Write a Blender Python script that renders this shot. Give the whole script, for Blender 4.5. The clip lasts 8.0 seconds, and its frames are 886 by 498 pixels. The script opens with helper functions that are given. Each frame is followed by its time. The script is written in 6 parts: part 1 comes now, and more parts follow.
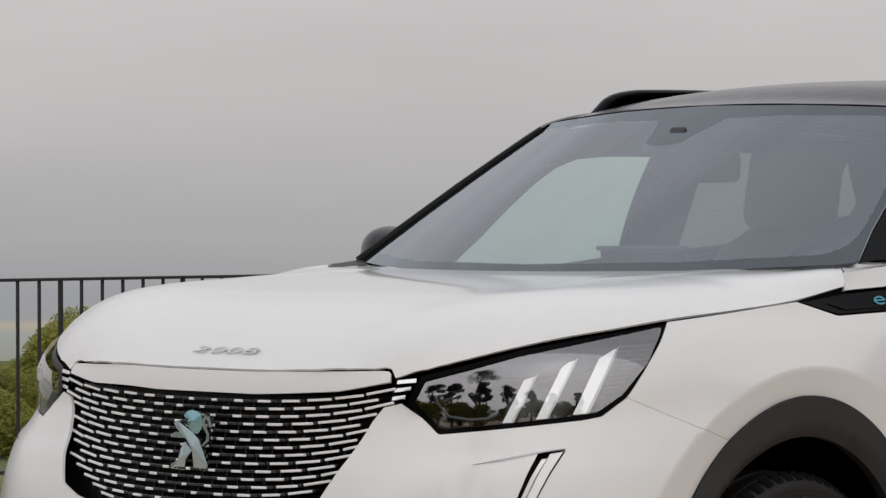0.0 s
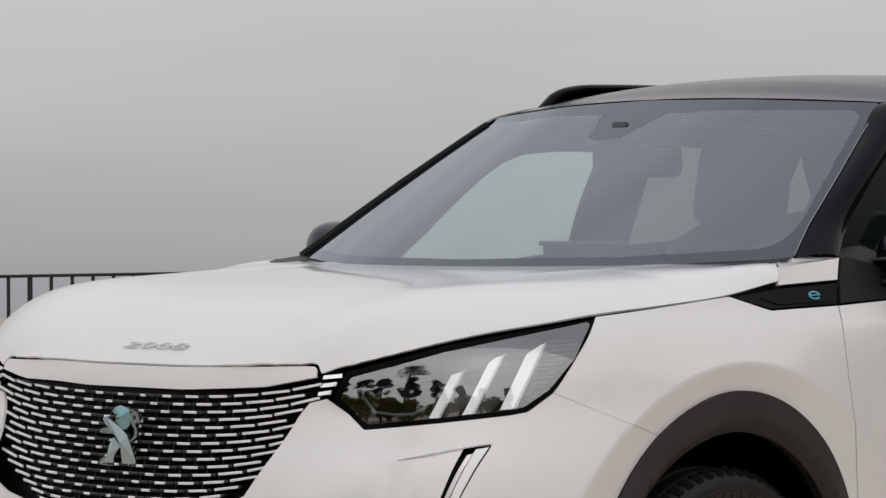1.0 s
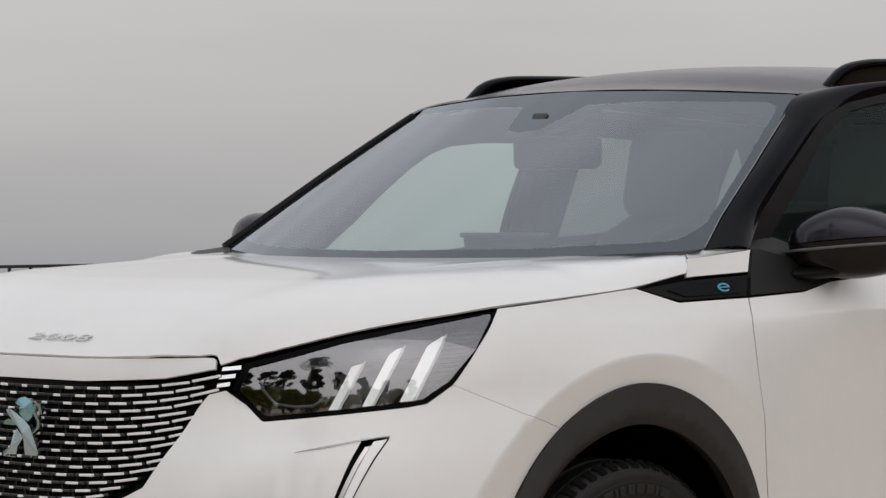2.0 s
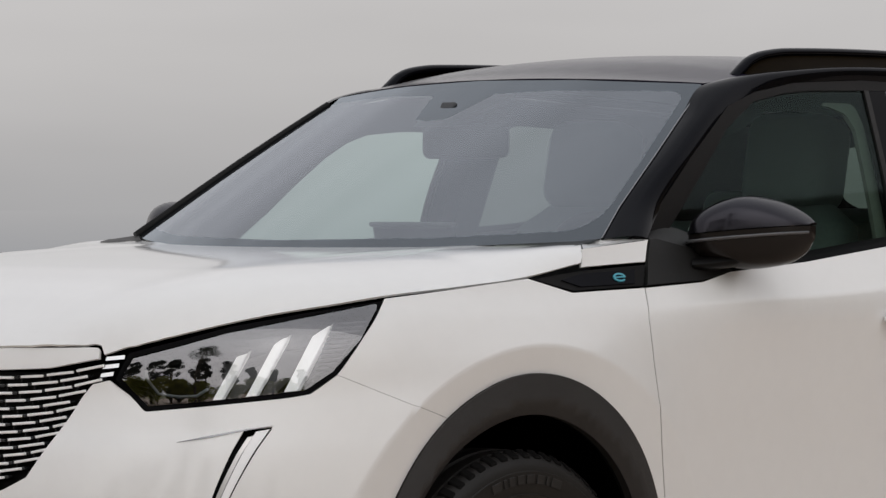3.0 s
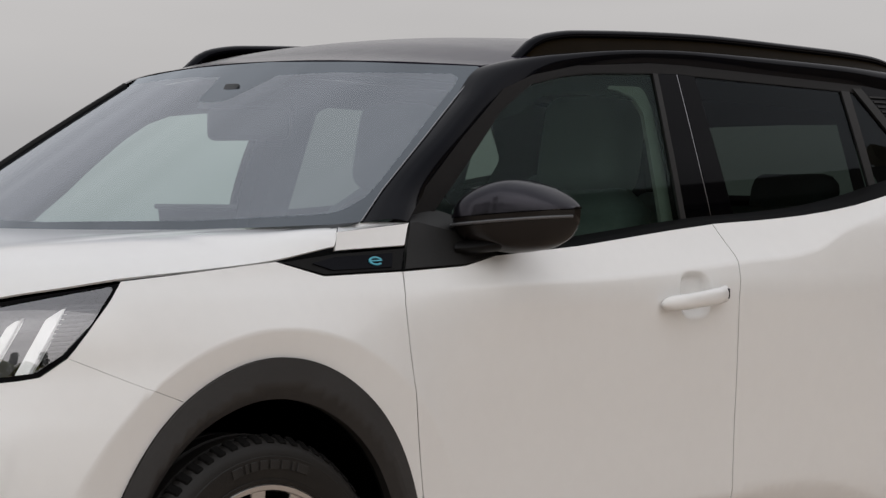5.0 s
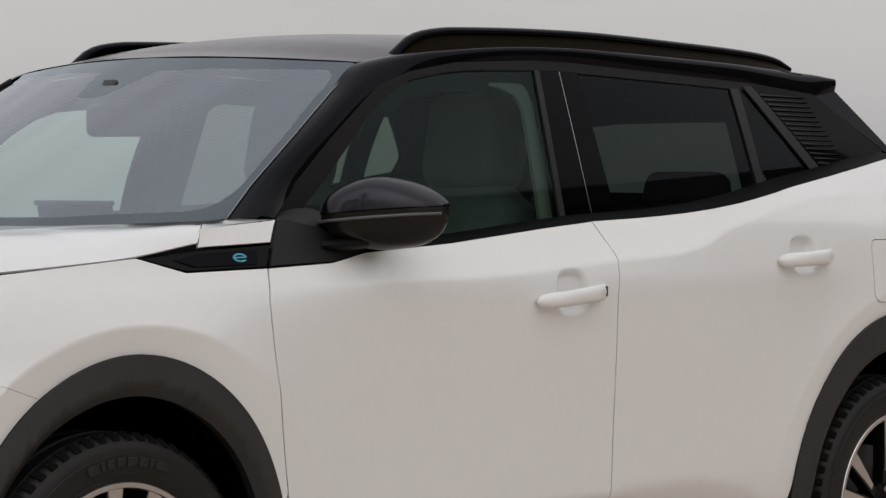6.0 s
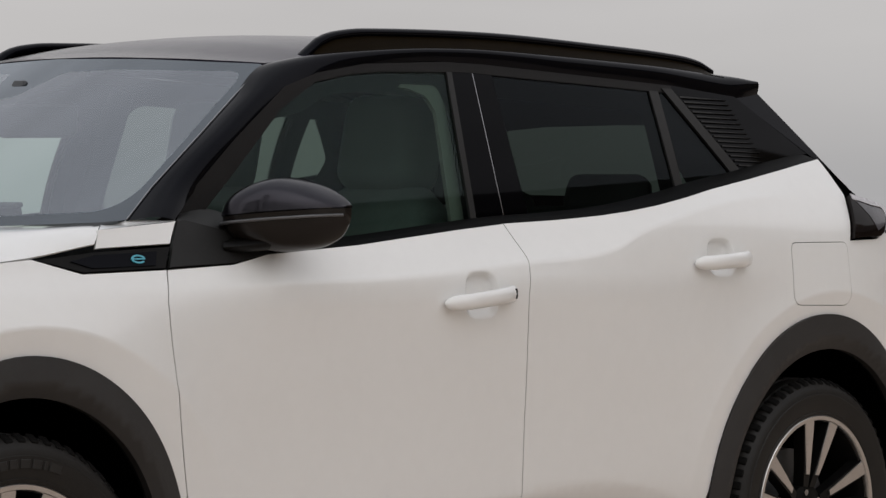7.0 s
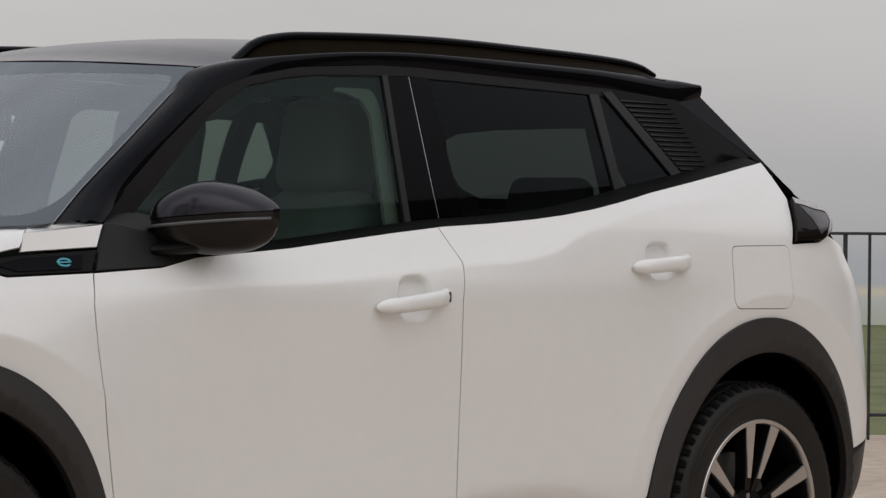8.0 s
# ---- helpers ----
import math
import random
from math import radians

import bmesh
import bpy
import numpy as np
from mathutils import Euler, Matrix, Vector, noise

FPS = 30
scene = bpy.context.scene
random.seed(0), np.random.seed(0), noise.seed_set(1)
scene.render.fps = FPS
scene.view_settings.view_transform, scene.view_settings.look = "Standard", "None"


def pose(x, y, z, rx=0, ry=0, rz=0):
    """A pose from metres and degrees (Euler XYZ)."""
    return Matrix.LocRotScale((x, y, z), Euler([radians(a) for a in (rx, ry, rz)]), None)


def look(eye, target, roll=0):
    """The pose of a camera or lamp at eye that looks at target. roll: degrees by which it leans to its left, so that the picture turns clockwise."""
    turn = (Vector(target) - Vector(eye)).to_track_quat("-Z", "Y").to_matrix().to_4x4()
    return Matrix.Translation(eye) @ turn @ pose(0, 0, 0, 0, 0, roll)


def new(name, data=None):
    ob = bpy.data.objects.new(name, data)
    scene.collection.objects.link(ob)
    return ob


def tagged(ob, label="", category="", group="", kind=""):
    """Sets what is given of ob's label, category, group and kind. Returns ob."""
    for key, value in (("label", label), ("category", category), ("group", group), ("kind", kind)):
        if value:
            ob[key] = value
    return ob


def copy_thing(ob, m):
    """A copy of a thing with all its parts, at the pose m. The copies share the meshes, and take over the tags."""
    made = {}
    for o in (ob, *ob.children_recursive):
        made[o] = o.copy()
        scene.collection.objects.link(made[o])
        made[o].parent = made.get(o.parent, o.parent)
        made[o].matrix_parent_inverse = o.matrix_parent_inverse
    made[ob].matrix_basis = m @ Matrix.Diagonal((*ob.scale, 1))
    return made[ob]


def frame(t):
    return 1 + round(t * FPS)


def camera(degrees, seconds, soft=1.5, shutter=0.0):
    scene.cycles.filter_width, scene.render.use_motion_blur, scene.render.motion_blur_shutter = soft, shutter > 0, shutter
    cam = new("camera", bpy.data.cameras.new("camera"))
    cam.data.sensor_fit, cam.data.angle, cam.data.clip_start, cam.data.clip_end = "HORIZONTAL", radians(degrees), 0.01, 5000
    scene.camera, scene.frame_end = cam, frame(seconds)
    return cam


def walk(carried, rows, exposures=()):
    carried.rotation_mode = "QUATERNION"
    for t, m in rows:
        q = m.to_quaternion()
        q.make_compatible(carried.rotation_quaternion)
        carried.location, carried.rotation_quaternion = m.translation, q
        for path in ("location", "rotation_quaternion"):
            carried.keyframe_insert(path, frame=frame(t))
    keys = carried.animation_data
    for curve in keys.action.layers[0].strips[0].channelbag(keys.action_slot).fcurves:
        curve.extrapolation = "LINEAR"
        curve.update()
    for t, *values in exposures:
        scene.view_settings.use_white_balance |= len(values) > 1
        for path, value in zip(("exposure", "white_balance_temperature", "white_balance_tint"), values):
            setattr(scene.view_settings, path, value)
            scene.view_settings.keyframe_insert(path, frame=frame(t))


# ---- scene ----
cam = camera(17.0, 8.0, soft=1.4, shutter=0.0)
PATH = [
    (0, -4.7181, -4.3845, 1.1518, 89.672, 0.173, -46.501),
    (0.5, -4.6662, -4.4215, 1.1483, 89.665, 0.204, -46.455),
    (1, -4.6011, -4.4736, 1.1455, 89.627, 0.213, -46.438),
    (1.5, -4.5326, -4.5325, 1.1441, 89.568, 0.184, -46.429),
    (3, -4.2906, -4.7536, 1.1483, 89.224, 0.057, -46.307),
    (3.5, -4.2019, -4.8200, 1.1450, 89.156, 0.007, -46.323),
    (4, -4.1125, -4.9013, 1.1454, 89.049, -0.059, -46.371),
    (4.5, -4.0188, -4.9791, 1.1500, 88.934, -0.112, -46.396),
    (6, -3.7450, -5.2252, 1.1517, 88.814, -0.283, -46.827),
    (6.5, -3.6584, -5.2887, 1.1464, 88.876, -0.314, -46.886),
    (7, -3.5967, -5.3477, 1.1454, 88.914, -0.365, -46.944),
    (7.5, -3.5445, -5.4032, 1.1453, 88.947, -0.389, -46.969),
    (8, -3.4979, -5.4589, 1.1480, 88.966, -0.411, -46.953),
]
walk(cam, [(t, pose(x, y, z, rx, ry, rz)) for t, x, y, z, rx, ry, rz in PATH])

# ---- sky and sun: a bright, hazy overcast day ----
world = bpy.data.worlds.new("overcast_sky")
scene.world = world
world.use_nodes = True
wt = world.node_tree
wt.nodes.clear()
w_out = wt.nodes.new("ShaderNodeOutputWorld")
w_bg = wt.nodes.new("ShaderNodeBackground")
sky = wt.nodes.new("ShaderNodeTexSky")
sky.sky_type, sky.sun_disc = "NISHITA", False
sky.sun_elevation, sky.sun_rotation = radians(50), radians(200)
sky.air_density, sky.dust_density, sky.ozone_density = 1.0, 6.0, 1.0
grey = wt.nodes.new("ShaderNodeHueSaturation")
grey.inputs["Saturation"].default_value = 0.12
geo = wt.nodes.new("ShaderNodeTexCoord")
sep = wt.nodes.new("ShaderNodeSeparateXYZ")
band = wt.nodes.new("ShaderNodeValToRGB")
for i, (p, c) in enumerate(((0.0, (0.445, 0.44, 0.445, 1)), (0.02, (0.485, 0.475, 0.475, 1)), (0.05, (0.575, 0.56, 0.555, 1)), (0.09, (0.655, 0.638, 0.635, 1)), (0.45, (0.735, 0.722, 0.742, 1)), (1.0, (0.80, 0.82, 0.87, 1)))):
    e = band.color_ramp.elements[i] if i < 2 else band.color_ramp.elements.new(p)
    e.position, e.color = p, c
cloud = wt.nodes.new("ShaderNodeTexNoise")
cloud.inputs["Scale"].default_value, cloud.inputs["Detail"].default_value = 2.2, 4
stretch = wt.nodes.new("ShaderNodeMapping")
stretch.inputs["Scale"].default_value = (1, 1, 5)
soft_cloud = wt.nodes.new("ShaderNodeMapRange")
soft_cloud.inputs["From Min"].default_value, soft_cloud.inputs["From Max"].default_value = 0.3, 0.7
soft_cloud.inputs["To Min"].default_value, soft_cloud.inputs["To Max"].default_value = 0.90, 1.10
veil = wt.nodes.new("ShaderNodeMix")
veil.data_type, veil.inputs["Factor"].default_value = "RGBA", 0.92
times = wt.nodes.new("ShaderNodeVectorMath")
times.operation = "SCALE"
sky_dim = wt.nodes.new("ShaderNodeVectorMath")
sky_dim.operation = "SCALE"
sky_dim.inputs["Scale"].default_value = 0.10
wt.links.new(geo.outputs["Generated"], sep.inputs[0])
wt.links.new(sep.outputs["Z"], band.inputs[0])
wt.links.new(geo.outputs["Generated"], stretch.inputs[0])
wt.links.new(stretch.outputs[0], cloud.inputs["Vector"])
wt.links.new(cloud.outputs["Fac"], soft_cloud.inputs["Value"])
wt.links.new(sky.outputs[0], grey.inputs["Color"])
wt.links.new(grey.outputs[0], sky_dim.inputs[0])
wt.links.new(sky_dim.outputs[0], veil.inputs["A"])
wt.links.new(band.outputs[0], veil.inputs["B"])
wt.links.new(veil.outputs["Result"], times.inputs[0])
wt.links.new(soft_cloud.outputs[0], times.inputs["Scale"])
wt.links.new(times.outputs[0], w_bg.inputs["Color"])
wt.links.new(w_bg.outputs[0], w_out.inputs[0])
w_bg.inputs["Strength"].default_value = 1.0

sun = new("sun", bpy.data.lights.new("sun", "SUN"))
sun.data.energy, sun.data.angle, sun.data.color = 0.96, radians(110), (1.0, 0.98, 0.95)
sun.matrix_world = look((-9.5, -9.5, 5.2), (0, 0, 0))
scene.view_settings.exposure = 0.0

# ---- materials ----
def material(name, colour, rough=0.5, metal=0.0, coat=0.0, vary=0.0, scale=8.0, bump=0.0, bump_scale=200.0, rough_vary=0.0, emit=None, ior=1.5, second=None, spec=0.5, coat_rough=0.03):
    m = bpy.data.materials.new(name)
    m.use_nodes = True
    nt = m.node_tree
    b = nt.nodes["Principled BSDF"]
    b.inputs["Base Color"].default_value = (*colour, 1)
    b.inputs["Roughness"].default_value = rough
    b.inputs["Metallic"].default_value = metal
    b.inputs["IOR"].default_value = ior
    b.inputs["Coat Weight"].default_value = coat
    b.inputs["Specular IOR Level"].default_value = spec
    b.inputs["Coat Roughness"].default_value = coat_rough
    co = nt.nodes.new("ShaderNodeTexCoord")
    if vary or second:
        n1, n2 = nt.nodes.new("ShaderNodeTexNoise"), nt.nodes.new("ShaderNodeTexNoise")
        n1.inputs["Scale"].default_value, n1.inputs["Detail"].default_value = scale, 6
        n2.inputs["Scale"].default_value, n2.inputs["Detail"].default_value = scale * 9, 3
        nt.links.new(co.outputs["Object"], n1.inputs["Vector"])
        nt.links.new(co.outputs["Object"], n2.inputs["Vector"])
        add = nt.nodes.new("ShaderNodeMath")
        add.operation = "ADD"
        nt.links.new(n1.outputs["Fac"], add.inputs[0])
        nt.links.new(n2.outputs["Fac"], add.inputs[1])
        ramp = nt.nodes.new("ShaderNodeMapRange")
        ramp.inputs["From Min"].default_value, ramp.inputs["From Max"].default_value = 0.7, 1.3
        nt.links.new(add.outputs[0], ramp.inputs["Value"])
        mix = nt.nodes.new("ShaderNodeMix")
        mix.data_type = "RGBA"
        a = tuple(c * (1 - vary) for c in colour)
        c2 = second if second else tuple(min(1, c * (1 + vary)) for c in colour)
        mix.inputs["A"].default_value, mix.inputs["B"].default_value = (*a, 1), (*c2, 1)
        nt.links.new(ramp.outputs[0], mix.inputs["Factor"])
        nt.links.new(mix.outputs["Result"], b.inputs["Base Color"])
        if rough_vary:
            rr = nt.nodes.new("ShaderNodeMapRange")
            rr.inputs["To Min"].default_value, rr.inputs["To Max"].default_value = max(0, rough - rough_vary), min(1, rough + rough_vary)
            nt.links.new(n2.outputs["Fac"], rr.inputs["Value"])
            nt.links.new(rr.outputs[0], b.inputs["Roughness"])
    if bump:
        n = nt.nodes.new("ShaderNodeTexNoise")
        n.inputs["Scale"].default_value, n.inputs["Detail"].default_value = bump_scale, 3
        nt.links.new(co.outputs["Object"], n.inputs["Vector"])
        bp = nt.nodes.new("ShaderNodeBump")
        bp.inputs["Strength"].default_value, bp.inputs["Distance"].default_value = bump, 0.002
        nt.links.new(n.outputs["Fac"], bp.inputs["Height"])
        nt.links.new(bp.outputs[0], b.inputs["Normal"])
    if emit:
        b.inputs["Emission Color"].default_value = (*emit[0], 1)
        b.inputs["Emission Strength"].default_value = emit[1]
    return m


def pane(name, tint, straight=0.08, rough=0.0, sheen=(1, 1, 1)):
    """Thin glass: lets tinted light straight through and mirrors more of the sky the flatter one looks at it (straight: the share seen head on)."""
    m = bpy.data.materials.new(name)
    m.use_nodes = True
    nt = m.node_tree
    nt.nodes.clear()
    o, mx = nt.nodes.new("ShaderNodeOutputMaterial"), nt.nodes.new("ShaderNodeMixShader")
    tr, gl, lw = nt.nodes.new("ShaderNodeBsdfTransparent"), nt.nodes.new("ShaderNodeBsdfGlossy"), nt.nodes.new("ShaderNodeLayerWeight")
    tr.inputs["Color"].default_value = (*tint, 1)
    gl.inputs["Roughness"].default_value = rough
    gl.inputs["Color"].default_value = (*sheen, 1)
    lw.inputs["Blend"].default_value = 0.5
    pw, ma = nt.nodes.new("ShaderNodeMath"), nt.nodes.new("ShaderNodeMath")
    pw.operation, ma.operation = "POWER", "MULTIPLY_ADD"
    pw.inputs[1].default_value = 5.0
    ma.inputs[1].default_value, ma.inputs[2].default_value = 1 - straight, straight
    nt.links.new(lw.outputs["Facing"], pw.inputs[0])
    nt.links.new(pw.outputs[0], ma.inputs[0])
    nt.links.new(ma.outputs[0], mx.inputs[0])
    nt.links.new(tr.outputs[0], mx.inputs[1])
    nt.links.new(gl.outputs[0], mx.inputs[2])
    nt.links.new(mx.outputs[0], o.inputs[0])
    return m


PAINT = material("pearl_white_paint", (0.80, 0.795, 0.785), rough=0.30, coat=0.85, coat_rough=0.07, vary=0.012, scale=3.0)
BLACK = material("gloss_black_paint", (0.0020, 0.0021, 0.0032), rough=0.10, vary=0.15, scale=4.0, ior=1.19)
BLACK.node_tree.nodes["Principled BSDF"].inputs["Specular Tint"].default_value = (0.84, 0.86, 1.0, 1)
ROOF_BLACK = material("gloss_black_roof_paint", (0.010, 0.008, 0.018), rough=0.16, vary=0.15, scale=4.0, ior=1.24)
ROOF_BLACK.node_tree.nodes["Principled BSDF"].inputs["Specular Tint"].default_value = (0.81, 0.79, 1.0, 1)
SHELL = material("satin_dark_mirror_shell", (0.0085, 0.0065, 0.0058), rough=0.25, vary=0.15, scale=8, ior=1.36)
# black web; the ground's brown reflection is put into its colour and tint
WEB = material("rail_web_ground_reflection", (0.0075, 0.0050, 0.0024), rough=0.40, vary=0.2, scale=14, ior=1.06)
WEB.node_tree.nodes["Principled BSDF"].inputs["Specular Tint"].default_value = (1.0, 0.85, 0.62, 1)
PILLAR = material("dark_gloss_pillar", (0.0010, 0.0010, 0.0014), rough=0.04, vary=0.15, scale=4.0, ior=1.15)
PILLAR.node_tree.nodes["Principled BSDF"].inputs["Specular Tint"].default_value = (0.86, 0.86, 0.96, 1)
CAP = material("gloss_black_mirror_shell", (0.003, 0.0028, 0.0042), rough=0.20, vary=0.15, scale=6.0, spec=0.5)
CAP.node_tree.nodes["Principled BSDF"].inputs["Specular Tint"].default_value = (0.86, 0.83, 0.95, 1)
PLASTIC = material("grained_dark_plastic", (0.0200, 0.0188, 0.0188), rough=0.52, vary=0.2, scale=14, bump=0.25, bump_scale=900, rough_vary=0.08)
STRIP = material("dark_grey_window_strip", (0.010, 0.0095, 0.0092), rough=0.48, vary=0.2, scale=14, spec=0.3)
SATIN = material("satin_black_trim", (0.0045, 0.0042, 0.0042), rough=0.42, vary=0.15, scale=20, spec=0.13)
FRAME = material("grey_black_window_frame", (0.0085, 0.0074, 0.0070), rough=0.45, vary=0.2, scale=14, ior=1.20)
SEAL = material("black_rubber_seal", (0.002, 0.002, 0.002), rough=0.45, vary=0.2, scale=30, ior=1.10)

# near black: the shade in gaps and wheel wells is put into the colour
SHADE = material("near_black_shade", (0.0012, 0.0012, 0.0012), rough=0.95, vary=0.3, scale=10, spec=0.0)
RUBBER = material("tyre_rubber", (0.010, 0.0088, 0.0078), rough=0.55, vary=0.3, scale=18, bump=0.3, bump_scale=300, rough_vary=0.1, spec=0.30)
RUBBER_MARK = material("smooth_rubber_mark", (0.017, 0.016, 0.0155), rough=0.45, vary=0.25, scale=30, spec=0.3)
# tread darker than the sidewall: the wheel well's shade put into its colour
TREAD = material("shaded_black_tread", (0.0045, 0.0042, 0.004), rough=0.75, vary=0.3, scale=25, spec=0.1)
ALLOY = material("machined_alloy", (0.56, 0.54, 0.53), rough=0.3, metal=1.0, vary=0.06, scale=30, rough_vary=0.06)
CHROME = material("polished_chrome", (0.72, 0.73, 0.74), rough=0.10, metal=1.0, vary=0.03, scale=30)
SILVER = material("bright_silver_trim", (0.92, 0.92, 0.93), rough=0.28, vary=0.03, scale=30)
DARK_CHROME = material("dark_chrome", (0.30, 0.30, 0.31), rough=0.2, metal=1.0, vary=0.05, scale=30)
BLUE_METAL = material("pale_blue_metal", (0.33, 0.58, 0.64), rough=0.18, metal=1.0, vary=0.05, scale=30)
GREY_METAL = material("blue_grey_metal", (0.52, 0.64, 0.67), rough=0.18, metal=1.0, vary=0.05, scale=30)
BLUE_PAINT = material("cyan_badge_paint", (0.07, 0.34, 0.44), rough=0.25, vary=0.05, scale=40)
LAMP_WHITE = material("milky_lamp_bar", (0.9, 0.9, 0.9), rough=0.25, vary=0.02, scale=30, emit=((1.0, 1.0, 0.98), 0.38))
LAMP_HOUSING = material("grey_lamp_housing", (0.095, 0.096, 0.100), rough=0.35, metal=0.3, vary=0.1, scale=12)
GUIDE = material("frosted_light_guide", (0.16, 0.18, 0.19), rough=0.3, vary=0.05, scale=30)
LAMP_DARK = material("black_lamp_housing", (0.0015, 0.0015, 0.0018), rough=0.2, vary=0.2, scale=20, ior=1.12)
CLOTH = material("grey_seat_cloth", (0.112, 0.137, 0.132), rough=0.9, vary=0.08, scale=12, bump=0.2, bump_scale=700)
DASH = material("soft_dark_dashboard", (0.05, 0.052, 0.056), rough=0.6, vary=0.2, scale=20, bump=0.2, bump_scale=800)
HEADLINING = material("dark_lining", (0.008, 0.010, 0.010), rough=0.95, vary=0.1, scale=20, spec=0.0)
GRILLE_BLACK = material("gloss_dark_grille_plastic", (0.022, 0.023, 0.025), rough=0.22, vary=0.2, scale=20, spec=0.5)
# door post lining, with the light on it put into the pale colour
POST_CLOTH = material("lit_post_lining", (0.12, 0.13, 0.115), rough=0.9, vary=0.08, scale=20, spec=0.1)
CEILING = material("grey_headlining", (0.07, 0.074, 0.078), rough=0.95, vary=0.1, scale=20, spec=0.1)
LENS_EDGE = material("frosted_clear_lens", (0.46, 0.45, 0.47), rough=0.22, vary=0.25, scale=40)
LENS_GREY = material("smoky_grey_lens", (0.075, 0.072, 0.080), rough=0.12, vary=0.3, scale=30)
RED_GLASS = material("smoked_tail_lamp", (0.007, 0.005, 0.0045), rough=0.06, vary=0.2, scale=20, ior=1.22)
WIND_GLASS = pane("windscreen_glass", (0.88, 0.94, 0.90), straight=0.232, sheen=(0.87, 0.925, 1.0))
SIDE_GLASS = pane("green_tinted_glass", (0.62, 0.74, 0.68), straight=0.055, sheen=(0.34, 0.42, 0.41))
DARK_GLASS = pane("privacy_glass", (0.195, 0.228, 0.208), straight=0.014, sheen=(0.55, 0.60, 0.64))
LENS_GLASS = pane("clear_lamp_cover", (0.92, 0.93, 0.93), straight=0.23, rough=0.02, sheen=(1.0, 0.98, 1.0))

FRIT = pane("printed_black_border", (0.02, 0.02, 0.02), straight=0.15, sheen=(0.84, 0.92, 1.0))
# ---- shape of the car's skin: x runs to the tail from the front axle, y across (near side negative), z up ----
WHEELBASE, HUB_Z = 2.605, 0.347


def curve(*pts):
    """A smooth function through (input, output) pairs that does not overshoot."""
    xs, ys = np.array([p[0] for p in pts], float), np.array([p[1] for p in pts], float)
    d = np.diff(ys) / np.diff(xs)
    m = np.zeros(len(xs))
    m[0], m[-1] = d[0], d[-1]
    for i in range(1, len(xs) - 1):
        if d[i - 1] * d[i] > 0:
            h0, h1 = xs[i] - xs[i - 1], xs[i + 1] - xs[i]
            w1, w2 = 2 * h1 + h0, h1 + 2 * h0
            m[i] = (w1 + w2) / (w1 / d[i - 1] + w2 / d[i])

    def f(x):
        x = min(max(x, xs[0]), xs[-1])
        i = min(max(int(np.searchsorted(xs, x)) - 1, 0), len(xs) - 2)
        h = xs[i + 1] - xs[i]
        t = (x - xs[i]) / h
        return float(ys[i] * (1 + 2 * t) * (1 - t) ** 2 + h * m[i] * t * (1 - t) ** 2
                     + ys[i + 1] * t * t * (3 - 2 * t) + h * m[i + 1] * t * t * (t - 1))
    return f


def ease(a, b, x):
    t = min(max((x - a) / (b - a), 0.0), 1.0)
    return t * t * (3 - 2 * t)


# half widths over the height, at the front wing, the doors and the rear wing
WING = curve((0.2, 0.80), (0.4, 0.858), (0.6, 0.872), (0.75, 0.874), (0.85, 0.868), (0.93, 0.846), (0.99, 0.812), (1.03, 0.795), (1.10, 0.775))
DOOR = curve((0.2, 0.75), (0.33, 0.805), (0.40, 0.840), (0.46, 0.857), (0.52, 0.860), (0.62, 0.865), (0.8, 0.877), (0.90, 0.880), (0.935, 0.876), (0.98, 0.858), (1.04, 0.826), (1.10, 0.793))
REAR = curve((0.2, 0.80), (0.4, 0.855), (0.6, 0.872), (0.8, 0.882), (0.92, 0.882), (1.0, 0.872), (1.06, 0.855), (1.13, 0.815), (1.2, 0.765), (1.28, 0.70), (1.4, 0.63))
NOSE = curve((0.2, -0.78), (0.4, -0.855), (0.5, -0.87), (0.62, -0.855), (0.70, -0.83), (0.75, -0.803), (0.79, -0.790), (0.84, -0.782), (0.89, -0.765), (0.93, -0.735), (1.0, -0.66))
TAIL = curve((0.2, 3.30), (0.4, 3.40), (0.55, 3.41), (0.65, 3.394), (0.75, 3.368), (0.85, 3.342), (0.90, 3.318), (0.95, 3.288), (1.0, 3.252), (1.05, 3.240), (1.1, 3.235), (1.2, 3.165), (1.4, 2.95))
NOSE_X, TAIL_X = 0.2, 2.55
NOSE_N = curve((0.5, 3.5), (0.70, 3.3), (0.76, 3.15), (0.82, 3.0), (1.0, 3.0))


def plan(x, z):
    """How far the body closes in towards its nose and tail, as a share of its width."""
    if x < NOSE_X:
        t, n = min((NOSE_X - x) / (NOSE_X - NOSE(z)), 1.0), NOSE_N(z)
        return (1 - t ** n) ** (1 / n)
    if x > TAIL_X:
        t = min((x - TAIL_X) / (TAIL(z) - TAIL_X), 1.0)
        return (1 - t ** 5.0) ** (1 / 3.0)
    return 1.0


def half(x, z):
    """Half width of the skin without the flares."""
    a, b = ease(0.15, 0.75, x), ease(1.45, 2.3, x)
    return (WING(z) * (1 - a) + DOOR(z) * a) * (1 - b) + REAR(z) * b


CREASE = curve((0.3, 0.935), (0.62, 0.952), (0.95, 0.957), (1.25, 0.970), (1.5, 0.987), (1.72, 1.0), (1.83, 1.02), (1.91, 1.05), (2.04, 1.083), (2.34, 1.133), (2.6, 1.15))
FLARES = ((0.048, 0.533), (2.655, 0.552))


DISHES = ((1.318, 0.917, 0.060, 0.056), (2.202, 0.991, 0.056, 0.050))


# upper edge of the scooped foot of the doors
SCOOP = curve((0.5, 0.35), (1.1, 0.42), (1.326, 0.450), (1.50, 0.451), (1.607, 0.463), (1.76, 0.466), (1.93, 0.441), (2.07, 0.403), (2.2, 0.35))


